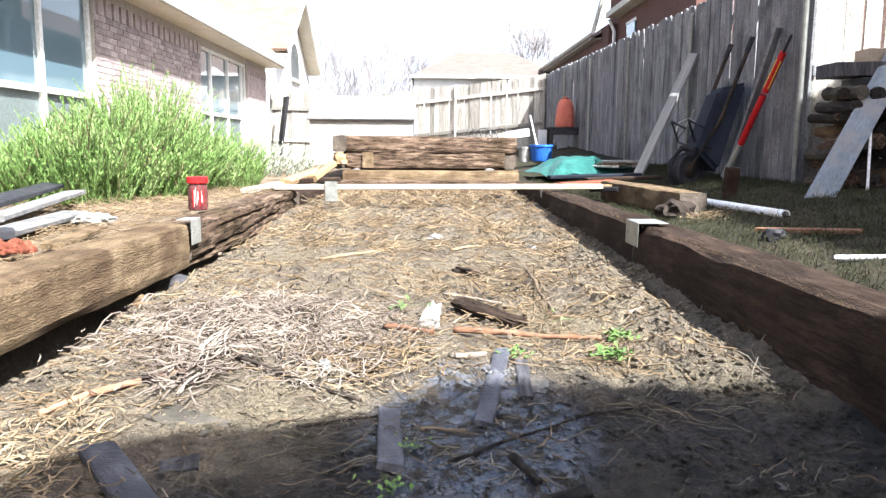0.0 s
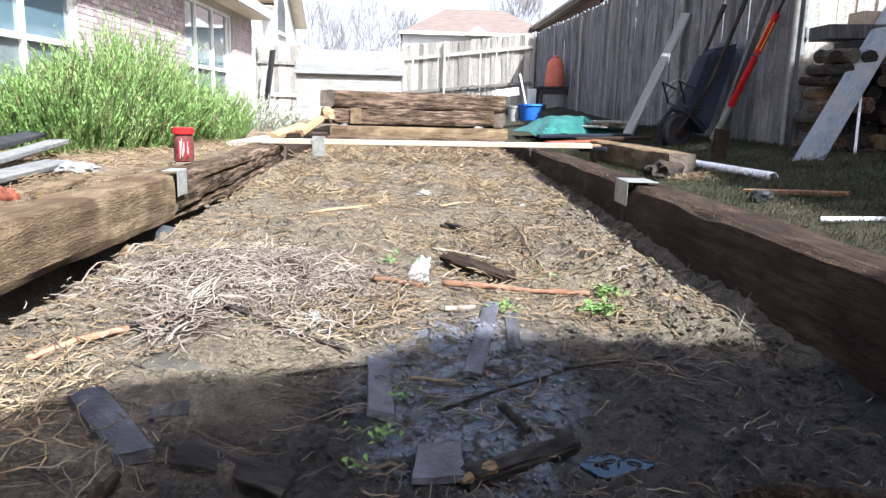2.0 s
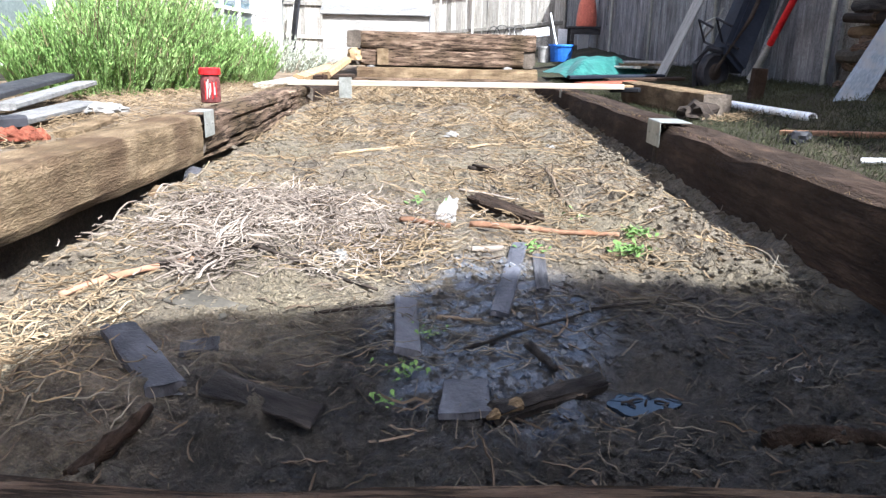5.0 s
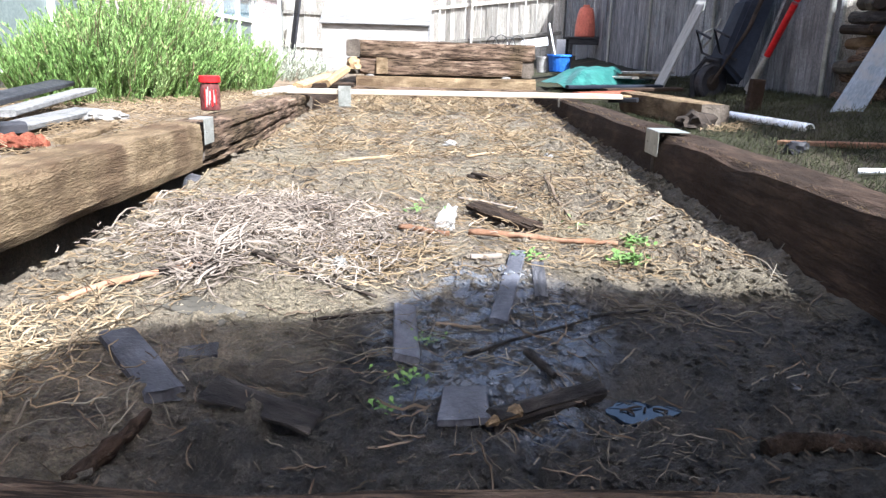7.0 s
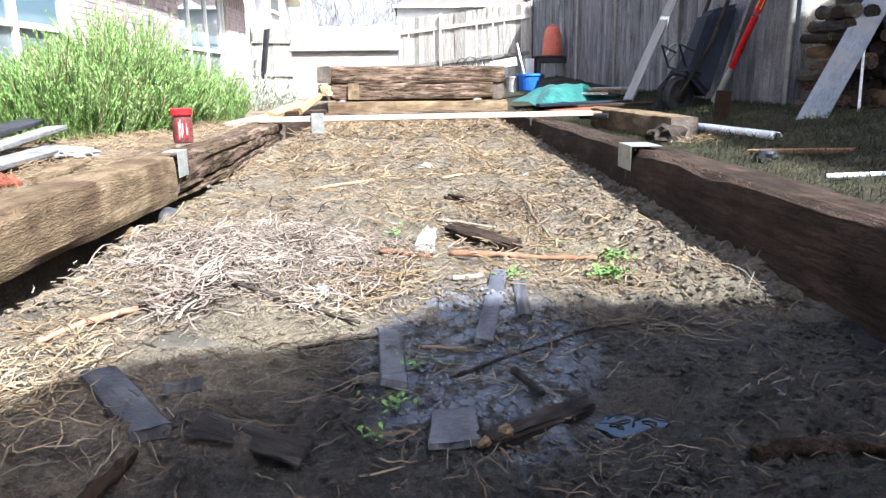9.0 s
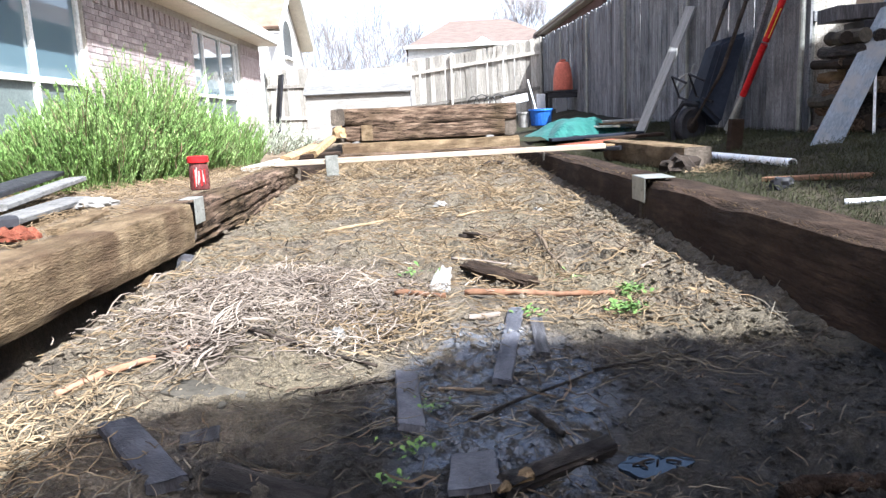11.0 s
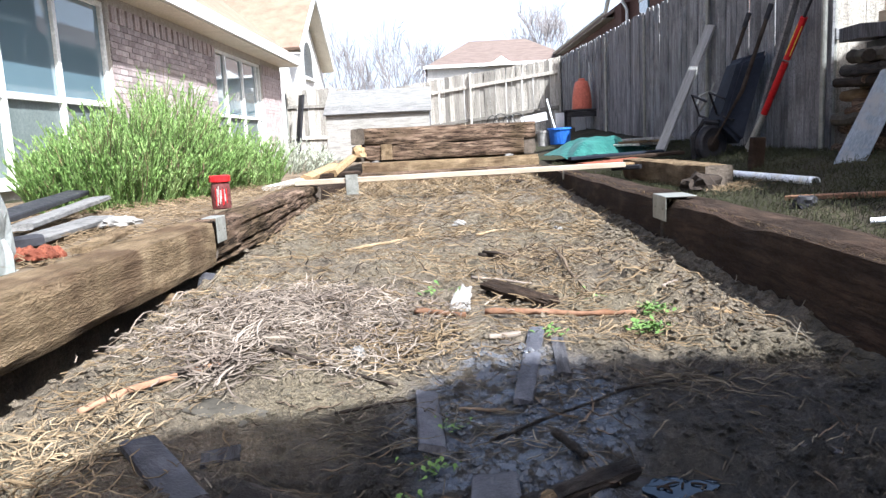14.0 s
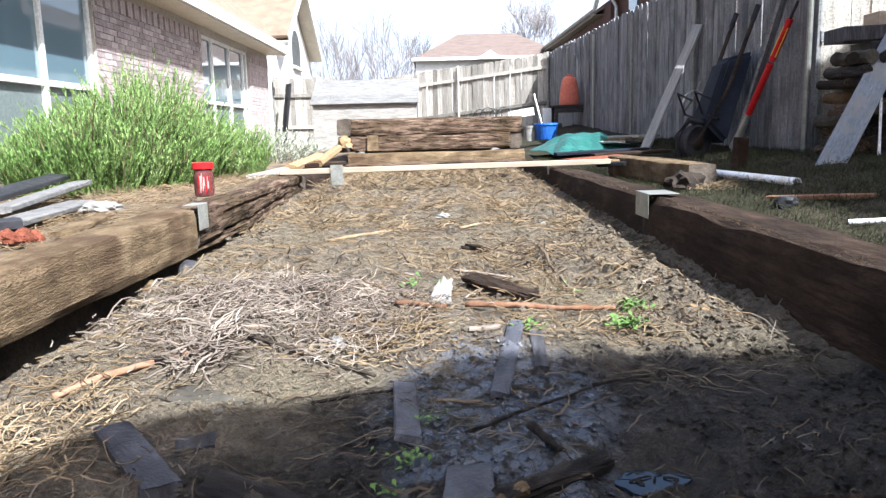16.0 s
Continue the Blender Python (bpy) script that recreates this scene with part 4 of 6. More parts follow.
tan_items += sow(700, even(-1.0, 0.88, 6.2, 7.95), (0.03, 0.13), (0.0016, 0.0036), 0.9, 0.05, 0.7)
tan_items += sow(330, gauss(0.35, 3.05, 0.24, 0.32), (0.03, 0.16), (0.0012, 0.0026), 0.8, 0.02, 0.25)
tan_items += sow(260, gauss(-0.12, 2.14, 0.12, 0.10), (0.02, 0.11), (0.0010, 0.0021), 1.1, 0.018, 0.25, kink=0.24)
tan_items += sow(260, gauss(0.48, 2.24, 0.18, 0.09), (0.02, 0.09), (0.0009, 0.0019), 0.7, 0.012, 0.2)
tan_items += sow(300, gauss(-0.80, 1.64, 0.10, 0.17), (0.02, 0.10), (0.0010, 0.0022), 1.2, 0.016, 0.2, kink=0.24)
tan_items += sow(70, gauss(-0.74, 1.45, 0.07, 0.10), (0.06, 0.15), (0.0011, 0.0020), 1.4, 0.03, 0.3, kink=0.3)
tan_items += sow(190, even(-0.98, -0.72, 2.0, 3.8), (0.02, 0.11), (0.0010, 0.0022), 0.8, 0.012, 0.2)
tan_items += sow(4200, even(-1.0, 0.85, 2.05, 6.0), (0.008, 0.045), (0.0008, 0.0019), 0.6, 0.005, 0.2, 0.85)
strands("loose_straw", tan_items, M_STRAW, label="scattered tan straw on the mud", category="straw")
# stalks lying in shade take the darker straw colour
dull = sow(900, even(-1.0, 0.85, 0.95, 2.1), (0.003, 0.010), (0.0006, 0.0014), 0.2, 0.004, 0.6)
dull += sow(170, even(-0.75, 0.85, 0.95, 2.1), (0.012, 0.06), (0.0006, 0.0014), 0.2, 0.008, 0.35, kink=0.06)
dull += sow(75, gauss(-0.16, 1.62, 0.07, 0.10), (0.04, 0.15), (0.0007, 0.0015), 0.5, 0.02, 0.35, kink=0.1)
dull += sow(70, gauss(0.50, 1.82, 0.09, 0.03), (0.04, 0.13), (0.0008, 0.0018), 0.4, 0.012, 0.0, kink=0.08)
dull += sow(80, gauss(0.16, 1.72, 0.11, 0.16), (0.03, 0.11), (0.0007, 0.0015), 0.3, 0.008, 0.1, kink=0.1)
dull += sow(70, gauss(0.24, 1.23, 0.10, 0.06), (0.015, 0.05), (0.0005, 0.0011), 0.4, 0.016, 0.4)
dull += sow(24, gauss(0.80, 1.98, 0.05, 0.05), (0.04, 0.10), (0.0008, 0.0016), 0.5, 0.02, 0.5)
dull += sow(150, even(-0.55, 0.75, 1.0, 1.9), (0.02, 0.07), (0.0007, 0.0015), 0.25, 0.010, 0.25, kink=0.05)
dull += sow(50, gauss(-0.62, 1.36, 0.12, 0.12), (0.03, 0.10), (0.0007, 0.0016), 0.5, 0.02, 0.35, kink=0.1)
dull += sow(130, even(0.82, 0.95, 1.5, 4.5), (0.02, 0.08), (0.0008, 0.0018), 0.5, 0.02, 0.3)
strands("damp_straw", dull, M_STRAWSHADE, label="straw and stems in the shade, darkened in their colour for it", category="straw")
twigs = sow(200, even(-1.0, 0.85, 0.95, 5.5), (0.03, 0.13), (0.0010, 0.0028), 0.6, 0.012, 0.25)
twigs += sow(420, gauss(-0.5, 2.42, 0.24, 0.18), (0.02, 0.10), (0.0010, 0.0022), 0.8, 0.022, 0.2, kink=0.24)
twigs += sow(110, even(-0.7, 0.8, 0.95, 1.9), (0.02, 0.09), (0.0008, 0.0022), 0.4, 0.010, 0.2, kink=0.12)
twigs += sow(150, gauss(0.38, 3.2, 0.2, 0.35), (0.04, 0.15), (0.0012, 0.0028), 0.9, 0.03, 0.3, kink=0.24)
twigs += sow(420, even(-1.0, 0.88, 4.3, 7.9), (0.03, 0.14), (0.0016, 0.0036), 0.8, 0.02, 0.3)
strands("brown_twigs", twigs, M_TWIG, label="dark brown twigs strewn over the mud", category="twigs")
sprigs = []
for x, y, h in ((-0.62, 3.25, 0.07), (-0.55, 3.45, 0.06), (-0.42, 3.2, 0.06), (-0.36, 3.5, 0.08), (-0.30, 3.12, 0.05), (-0.12, 3.0, 0.05), (-0.22, 3.35, 0.05),
                (-0.75, 3.6, 0.06), (0.05, 3.1, 0.05), (0.42, 3.05, 0.07), (0.44, 2.86, 0.06), (0.62, 3.3, 0.05), (-0.5, 2.95, 0.05)):
    p = np.array([x, y, surface_height(x, y) - 0.01])
    pts = [p]
    for _ in range(5):
        p = p + np.array([RNG.normal(0, 0.011), RNG.normal(0, 0.011), h / 5 * RNG.uniform(0.6, 1.3)])
        pts.append(p)
    sprigs.append((pts, RNG.uniform(0.0016, 0.003)))
strands("dead_sprigs", sprigs, M_BARK, sides=5, label="dark dead sprigs standing out of the mud", category="twigs")
# arched stems over the gap under the tie
arcs = []
for cx, cy, w, h in ((-1.02, 2.55, 0.30, 0.10), (-0.98, 2.75, 0.22, 0.12), (-1.0, 2.85, 0.26, 0.10), (-1.0, 2.3, 0.15, 0.06)):
    z0 = -0.30
    arcs.append(([np.array([cx + 0.03 * i / 6, cy - w / 2 + w * i / 6, z0 + h * math.sin(math.pi * (0.1 + 0.75 * i / 6)) * 1.2]) for i in range(7)], 0.0026))
strands("arched_stems", arcs, M_STRAWPALE, sides=5, label="dry arched stems bending out of the gap", category="straw")


def lumps(name, spots, material, label, category):
    """Crumbs of earth, each an uneven eight-cornered lump."""
    verts, faces = [], []
    for x, y, z, r in spots:
        b = len(verts)
        for v in ((1, 0, 0), (0, 1, 0), (-1, 0, 0), (0, -1, 0), (0, 0, 0.8), (0, 0, -0.8), (0.65, 0.65, 0.45), (-0.65, -0.6, 0.4)):
            verts.append((x + v[0] * r * RNG.uniform(0.6, 1.2), y + v[1] * r * RNG.uniform(0.6, 1.2), z + v[2] * r * RNG.uniform(0.5, 1.1)))
        for f in ((0, 6, 4), (6, 1, 4), (1, 2, 4), (2, 7, 4), (7, 3, 4), (3, 0, 4), (0, 6, 1), (2, 7, 3), (1, 0, 5), (2, 1, 5), (3, 2, 5), (0, 3, 5)):
            faces.append(tuple(b + i for i in f))
    me = bpy.data.meshes.new(name)
    me.from_pydata(verts, [], faces)
    me.materials.append(material)
    return tagged(new(name, me), label, category, "", "stuff")


spots = []
for _ in range(4200):
    x, y = RNG.uniform(-1.0, 0.9), RNG.uniform(0.9, 5.5)
    r = RNG.uniform(0.0015, 0.0055) * (2.0 if y > 3 else 1)
    spots.append((x, y, surface_height(x, y) + r * 0.3, r))
for _ in range(900):
    y = RNG.uniform(1.9, 5.0)
    x = RNG.normal(0.80, 0.06)
    r = RNG.uniform(0.003, 0.016)
    spots.append((x, y, surface_height(x, y) + r * 0.4, r))
for _ in range(200):
    y = RNG.uniform(1.6, 4.5)
    x = RNG.normal(-0.93, 0.05)
    r = RNG.uniform(0.006, 0.02)
    spots.append((x, y, surface_height(x, y) + r * 0.4, r))
for _ in range(5200):
    x, y = RNG.uniform(-1.0, 0.9), RNG.uniform(0.9, 2.2)
    r = RNG.uniform(0.002, 0.004) + 0.011 * RNG.random() ** 4
    if math.hypot((x - 0.368) / 0.13, (y - 1.43) / 0.11) > 1:
        spots.append((x, y, surface_height(x, y) + r * 0.2, r))
for _ in range(1500):
    x, y = RNG.normal(0.55, 0.28), RNG.uniform(2.0, 4.2)
    r = RNG.uniform(0.003, 0.006) + 0.012 * RNG.random() ** 4
    if x < 0.9:
        spots.append((x, y, surface_height(x, y) + r * 0.2, r))
for _ in range(520):
    x, y = RNG.uniform(-0.95, 0.9), RNG.uniform(0.9, 1.45) if RNG.random() < 0.7 else RNG.uniform(1.4, 2.1)
    for _ in range(6):
        r = RNG.uniform(0.004, 0.011)
        u, v = x + RNG.normal(0, 0.014), y + RNG.normal(0, 0.014)
        if math.hypot((u - 0.375) / 0.12, (v - 1.45) / 0.10) > 1 and math.hypot((u - 0.15) / 0.2, (v - 1.7) / 0.3) > 1:
            spots.append((u, v, surface_height(u, v) + r * 0.1, r))
for _ in range(900):
    x, y = RNG.uniform(0.84, 0.965), RNG.uniform(1.4, 5.5)
    r = RNG.uniform(0.003, 0.012) * (1 if y < 3 else 1.5)
    spots.append((x, y, surface_height(x, y) + r * 0.3, r))
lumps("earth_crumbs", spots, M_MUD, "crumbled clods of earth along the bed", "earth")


# ---- single things on the bed ----
def resting(x, y, dz=0.0):
    return surface_height(x, y) + dz


def branch(name, a, b, r, material, label, category="branch", wig=0.012, seed=0, dz=0.004, n=16, taper=0.7, parent=None, bow=0.0):
    rng = random.Random(seed)
    pts = []
    w1, w2, ph = rng.uniform(2, 4), rng.uniform(5, 8), rng.uniform(0, 6)
    for i in range(n):
        s = i / (n - 1)
        x, y = a[0] + (b[0] - a[0]) * s, a[1] + (b[1] - a[1]) * s
        q = wig * (math.sin(w1 * s + ph) + 0.35 * math.sin(w2 * s * 2 + ph))
        side = Vector((a[1] - b[1], b[0] - a[0])).normalized() * bow * 4 * s * (1 - s)
        pts.append((x - q * 0.6 + side.x, y + q * 0.8 + side.y, 0))
    za, zb = resting(*a) + dz, resting(*b) + dz
    high = max(resting(p[0], p[1]) - (za + (zb - za) * i / (n - 1)) for i, p in enumerate(pts)) * 0.5
    pts = [(p[0], p[1], za + (zb - za) * i / (n - 1) + max(high, 0) * 1.6 + wig * 0.25 * math.sin(w2 * i / (n - 1))) for i, p in enumerate(pts)]
    rr = [r * (1 - (1 - taper) * i / (n - 1)) * rng.uniform(0.92, 1.08) for i in range(n)]
    bm = tube(pts, rr, 10)
    for v in bm.verts:
        v.co += Vector((noise.noise(v.co * 35), noise.noise(v.co * 35 + Vector((9, 0, 0))), noise.noise(v.co * 35 + Vector((0, 9, 0))))) * r * 0.45 + Vector((0, 0, noise.noise(Vector((v.co.x * 90, v.co.y * 90, 3))))) * r * 0.35
    ob = part(name, bm, material, parent, smooth=True)
    return tagged(ob, label, category) if not parent else ob


def slab(name, a, b, width, thick, material, label, category="board", dz=0.006, tilt=0, seed=0):
    """A worn flat piece of wood lying from a to b."""
    ragged = 0.28 if material in (M_SODDEN, M_TIE_RED) else 0.07
    za, zb = resting(*a), resting(*b)
    bump = max(resting(a[0] + (b[0] - a[0]) * k / 6, a[1] + (b[1] - a[1]) * k / 6) - za - (zb - za) * k / 6 for k in range(7))
    lift = dz - 0.004 + thick + 0.45 * max(bump, 0)
    a3 = Vector((a[0], a[1], za + lift))
    b3 = Vector((b[0], b[1], zb + lift))
    d = b3 - a3
    bm = timber_bm(d.length, width, thick, seed, 0.006 if ragged > 0.1 else 0.0012, 26)
    for v in bm.verts:
        s = v.co.y / d.length
        q = Vector((v.co.x * 60, seed, v.co.z * 60))
        v.co.y += noise.noise(q) * 0.010 * (1 if s < 0.02 or s > 0.98 else 0)
        v.co.x *= 1 + ragged * noise.noise(Vector((v.co.y * 14, seed * 3.1, 0.5)))
        v.co.z += noise.noise(Vector((v.co.x * 50, v.co.y * 26, seed))) * 0.5 * ragged * thick + 0.0015 * math.sin(s * 3.1 + seed)
    ob = part(name, bm, material)
    ob.matrix_world = pose(*a3, math.degrees(math.asin(d.z / d.length)), tilt, math.degrees(math.atan2(-d.x, d.y)))
    return tagged(ob, label, category)


branch("branch", (-0.13, 2.427), (0.03, 2.368), 0.010, M_STICK, "short peeled orange branch piece on the mud", seed=1, wig=0.006, dz=0.012)
branch("branch", (0.085, 2.36), (0.52, 2.36), 0.010, M_STICK, "long peeled orange-pink branch lying on straw", seed=2, dz=0.018, wig=0.006, bow=-0.012)
branch("branch", (-0.828, 1.761), (-0.594, 1.999), 0.009, M_STICK, "peeled orange stick with a dark end", seed=3, bow=0.03, wig=0.006)
branch("branch", (-0.675, 1.938), (-0.59, 1.976), 0.012, M_BARK, "dark broken stick end", seed=4, dz=-0.002)
branch("branch", (0.687, 2.646), (0.819, 2.837), 0.008, M_STRAWPALE, "pale bare twig on dry mud", "twig", seed=5, wig=0.004)
branch("branch", (-0.525, 3.80), (-0.126, 4.23), 0.009, M_STRAW, "pale dry cane lying on the bed", "cane", seed=6)
branch("branch", (0.118, 4.10), (0.412, 4.37), 0.008, M_STRAW, "pale dry cane lying on the bed", "cane", seed=7)
branch("branch", (0.139, 3.47), (0.394, 3.19), 0.008, M_BARK, "thin dark bent twig", "twig", seed=8, dz=0.012)
branch("branch", (0.42, 3.12), (0.447, 2.747), 0.007, M_TWIG, "brown crooked twig on straw", "twig", wig=0.02, seed=9, dz=0.02)
branch("branch", (0.07, 2.93), (0.26, 2.79), 0.006, M_STRAWPALE, "thin pale stem lying across the dug earth", "twig", seed=31, dz=0.02)
branch("branch", (0.116, 3.48), (0.232, 3.43), 0.013, M_BARK, "dark stub of wood", "twig", seed=19)
branch("branch", (0.165, 1.53), (0.209, 1.437), 0.009, M_SODDEN, "short dark stub of a log sticking up", "log", seed=10, dz=0.028, wig=0.003)
log = slab("log", (0.098, 1.288), (0.31, 1.463), 0.038, 0.028, M_SODDEN, "dark wet splintered log with a split pale end", "log", 0.006, 24, 11)
part("split_end", tube([(0.004, -0.022, -0.016), (0.002, 0.0, -0.014), (0, 0.05, -0.008)], [0.004, 0.010, 0.013], 7), M_TIE_TAN, log, "split pale wood end")
branch("branch", (-0.50, 1.125), (-0.452, 1.292), 0.014, M_TIE_RED, "reddish-brown stick half sunk in mud", "stick", seed=12, dz=0.012, wig=0.004)
branch("root", (0.49, 1.25), (0.74, 1.215), 0.017, M_TIE_RED, "thick dark root lying in the mud", "root", wig=0.012, seed=13, dz=0.010, bow=0.03)
slab("bark_slab", (-0.375, 1.345), (-0.19, 1.275), 0.060, 0.010, M_SODDEN, "black sodden slab of bark in the mud", "bark", 0.006, 14, 14)
branch("branch", (0.046, 1.563), (0.357, 1.773), 0.004, M_SODDEN, "thin wet dark stem", "twig", seed=15, dz=0.010, wig=0.005)
branch("branch", (-0.005, 1.737), (0.092, 1.735), 0.005, M_TWIG, "short brown stem on wet mud", "twig", seed=16, wig=0.002)
branch("branch", (0.33, 1.77), (0.60, 1.855), 0.004, M_SODDEN, "thin wet dark stem", "twig", seed=17, dz=0.008, wig=0.005)
branch("branch", (-0.516, 2.113), (-0.155, 1.899), 0.006, M_BARK, "dark twig below the straw mat", "twig", seed=18, dz=0.012, wig=0.01)
branch("branch", (-0.26, 1.69), (-0.10, 1.79), 0.004, M_BARK, "thin dark stem over the buried board", "twig", seed=32, dz=0.016, wig=0.003)
branch("branch", (0.45, 6.9), (0.85, 7.3), 0.02, M_BARK, "dark dead branch at the bed's far corner", "branch", seed=20, dz=0.03, wig=0.03)
slab("bark_chunk", (0.113, 2.772), (0.30, 2.525), 0.07, 0.026, M_TIE_RED, "dark rotten chunk of bark on straw", "bark", 0.004, 8, 21)
slab("wood_scrap", (0.216, 2.205), (0.131, 1.75), 0.044, 0.016, M_PLY, "narrow wet grey board strip pressed in mud", "board", 0.002, 0, 22)
slab("wood_scrap", (0.257, 2.115), (0.236, 1.86), 0.032, 0.014, M_WETWOOD, "splintered wet board end", "board", 0.002, 6, 23)
slab("wood_scrap", (-0.075, 1.82), (-0.058, 1.51), 0.050, 0.016, M_PLY, "wet grey board half buried in mud", "board", 0.006, -14, 24)
slab("wood_scrap", (0.050, 1.432), (0.044, 1.28), 0.082, 0.012, M_PLY, "square wet plywood piece with curved grain", "board", 0.006, 3, 25)
slab("wood_scrap", (-0.630, 1.595), (-0.448, 1.355), 0.068, 0.022, M_PLY, "wet grey board with a pale worn corner", "board", 0.004, -4, 26)
slab("wood_scrap", (-0.595, 1.82), (-0.43, 1.71), 0.085, 0.008, M_STONE, "flat grey wood flake under straw", "board", -0.004, 3, 27)
slab("wood_scrap", (-0.475, 1.605), (-0.45, 1.52), 0.075, 0.008, M_WETWOOD, "flat dark board end sunk in the mud", "board", 0.004, 2, 33)
slab("wood_chip", (0.085, 2.16), (0.167, 2.168), 0.022, 0.010, M_STRAWPALE, "small pale wood chip on the mud", "wood chip", 0.003, 0, 28)
slab("wood_chip", (0.715, 2.285), (0.765, 2.25), 0.03, 0.008, M_SPLIT, "small tan wood chip", "wood chip", 0.003, 0, 29)
slab("flat_stone", (0.595, 1.47), (0.66, 1.478), 0.04, 0.006, M_WETWOOD, "flat grey stone sunk in mud", "stone", 0.002, 0, 30)


def crumpled(name, at, sx, sy, sz, material, label, category, seed, yaw=0):
    """A crumpled sheet: a dented, folded mound."""
    bm = bmesh.new()
    bmesh.ops.create_icosphere(bm, subdivisions=3, radius=1)
    for v in bm.verts:
        n = noise.noise(v.co * 2.3 + Vector((seed, 0, 0))) * 0.45 + abs(noise.noise(v.co * 5.1 + Vector((0, seed, 0)))) * 0.4
        v.co *= 1 + n
        v.co.x *= sx / 2
        v.co.y *= sy / 2
        v.co.z = max(v.co.z, -0.25) * sz
    ob = part(name, bm, material)
    ob.matrix_world = pose(*at, 0, 0, yaw)
    return tagged(ob, label, category)


def torn_sheet(at, w, h, lean, yaw, seed, label):
    """A torn scrap of sheet standing in the earth, bent and ragged."""
    bm = bmesh.new()
    n = 9
    grid = []
    for i in range(n):
        row = []
        for j in range(n):
            u, v = i / (n - 1) - 0.5, j / (n - 1)
            rag = 1 + 0.5 * noise.noise(Vector((u * 4, v * 4, seed)))
            taper = 1 - 0.35 * v + 0.25 * noise.noise(Vector((v * 5, seed, 1)))
            row.append(bm.verts.new((u * w * taper, 0.28 * h * noise.noise(Vector((u * 3.5, v * 3, seed + 4))) + lean * h * v * v,
                                     h * v * (rag if j == n - 1 else 1) + 0.06 * h * noise.noise(Vector((u * 9, v * 9, seed + 9))))))
        grid.append(row)
    for i in range(n - 1):
        for j in range(n - 1):
            bm.faces.new((grid[i][j], grid[i + 1][j], grid[i + 1][j + 1], grid[i][j + 1]))
    ob = part("plastic_scrap", bm, M_RAG, smooth=True)
    ob.modifiers.new("thick", "SOLIDIFY").thickness = 0.003
    ob.matrix_world = pose(*at, 0, 0, yaw)
    return tagged(ob, label, "scrap")


torn_sheet((0.01, 2.50, resting(0.01, 2.50) - 0.008), 0.075, 0.062, 1.6, -12, 2, "torn crumpled white plastic scrap standing in the mud")
crumpled("plastic_scrap", (-0.262, 2.095, resting(-0.262, 2.095) + 0.008), 0.03, 0.045, 0.016, M_RAG, "small white torn scrap in straw", "scrap", 5, 20)
crumpled("plastic_scrap", (0.565, 4.18, resting(0.565, 4.18) + 0.008), 0.045, 0.05, 0.018, M_RAG, "small white scrap with a dark stub", "scrap", 7)
crumpled("plastic_scrap", (0.047, 4.50, resting(0.047, 4.50) + 0.008), 0.07, 0.05, 0.02, M_RAG, "small white scrap on dry straw", "scrap", 9)
# puddle
pd = bmesh.new()
ring = []
for i in range(28):
    a = i * math.tau / 28
    k = 1 + 0.45 * noise.noise(Vector((math.cos(a) * 1.8, math.sin(a) * 1.5, 2)))
    ring.append(pd.verts.new((0.062 * k * math.cos(a), 0.042 * k * math.sin(a), 0)))
pd.faces.new(ring)
ex = bmesh.ops.extrude_face_region(pd, geom=pd.faces[:])
bmesh.ops.translate(pd, vec=(0, 0, -0.01), verts=[v for v in ex["geom"] if isinstance(v, bmesh.types.BMVert)])
pud = part("puddle", pd, M_WATER)
pud.matrix_world = pose(0.370, 1.44, -0.2905)
tagged(pud, "small puddle mirroring the blue sky", "puddle", kind="structure")


bits = []
for x, y, a, L in ((0.345, 1.452, 0.3, 0.03), (0.372, 1.44, 1.2, 0.022), (0.392, 1.455, -0.4, 0.026), (0.405, 1.436, 0.8, 0.018), (0.352, 1.43, 2.2, 0.02), (0.33, 1.445, 0.1, 0.024)):
    bits.append(([np.array([x + math.cos(a) * L * k, y + math.sin(a) * L * k, -0.289 + 0.002 * math.sin(3 * k)]) for k in (0, 0.33, 0.66, 1.0)], 0.0022))
strands("floating_bits", bits, M_BARK, sides=4, label="dark leaf bits floating in the puddle", category="leaf litter")


def sprout(at, size, leaves, seed, label):
    rng = random.Random(seed)
    root = thing("sprout", pose(*at), label, "plant")
    for i in range(leaves):
        a = rng.uniform(0, math.tau)
        el = rng.uniform(0.1, 1.0)
        L = size * rng.uniform(0.35, 0.7)
        d = Vector((math.cos(a) * math.cos(el), math.sin(a) * math.cos(el), math.sin(el)))
        s = d.cross(Vector((0, 0, 1))).normalized()
        up = s.cross(d)
        bm = bmesh.new()
        base = Vector((rng.gauss(0, 0.7), rng.gauss(0, 0.7), rng.uniform(0.1, 0.7))) * size
        mid = []
        prof = ((0.0, 0.03), (0.4, 0.10), (0.65, 0.30), (0.85, 0.24), (1.0, 0.02))
        for t, w in prof:
            c = base + d * L * t - up * 0.15 * L * t * t
            mid.append((bm.verts.new(c + s * w * L), bm.verts.new(c + up * 0.02 * L), bm.verts.new(c - s * w * L)))
        for p, q in zip(mid, mid[1:]):
            bm.faces.new((p[0], p[1], q[1], q[0]))
            bm.faces.new((p[1], p[2], q[2], q[1]))
        part("leaf", bm, M_SPROUT, root)
    return root


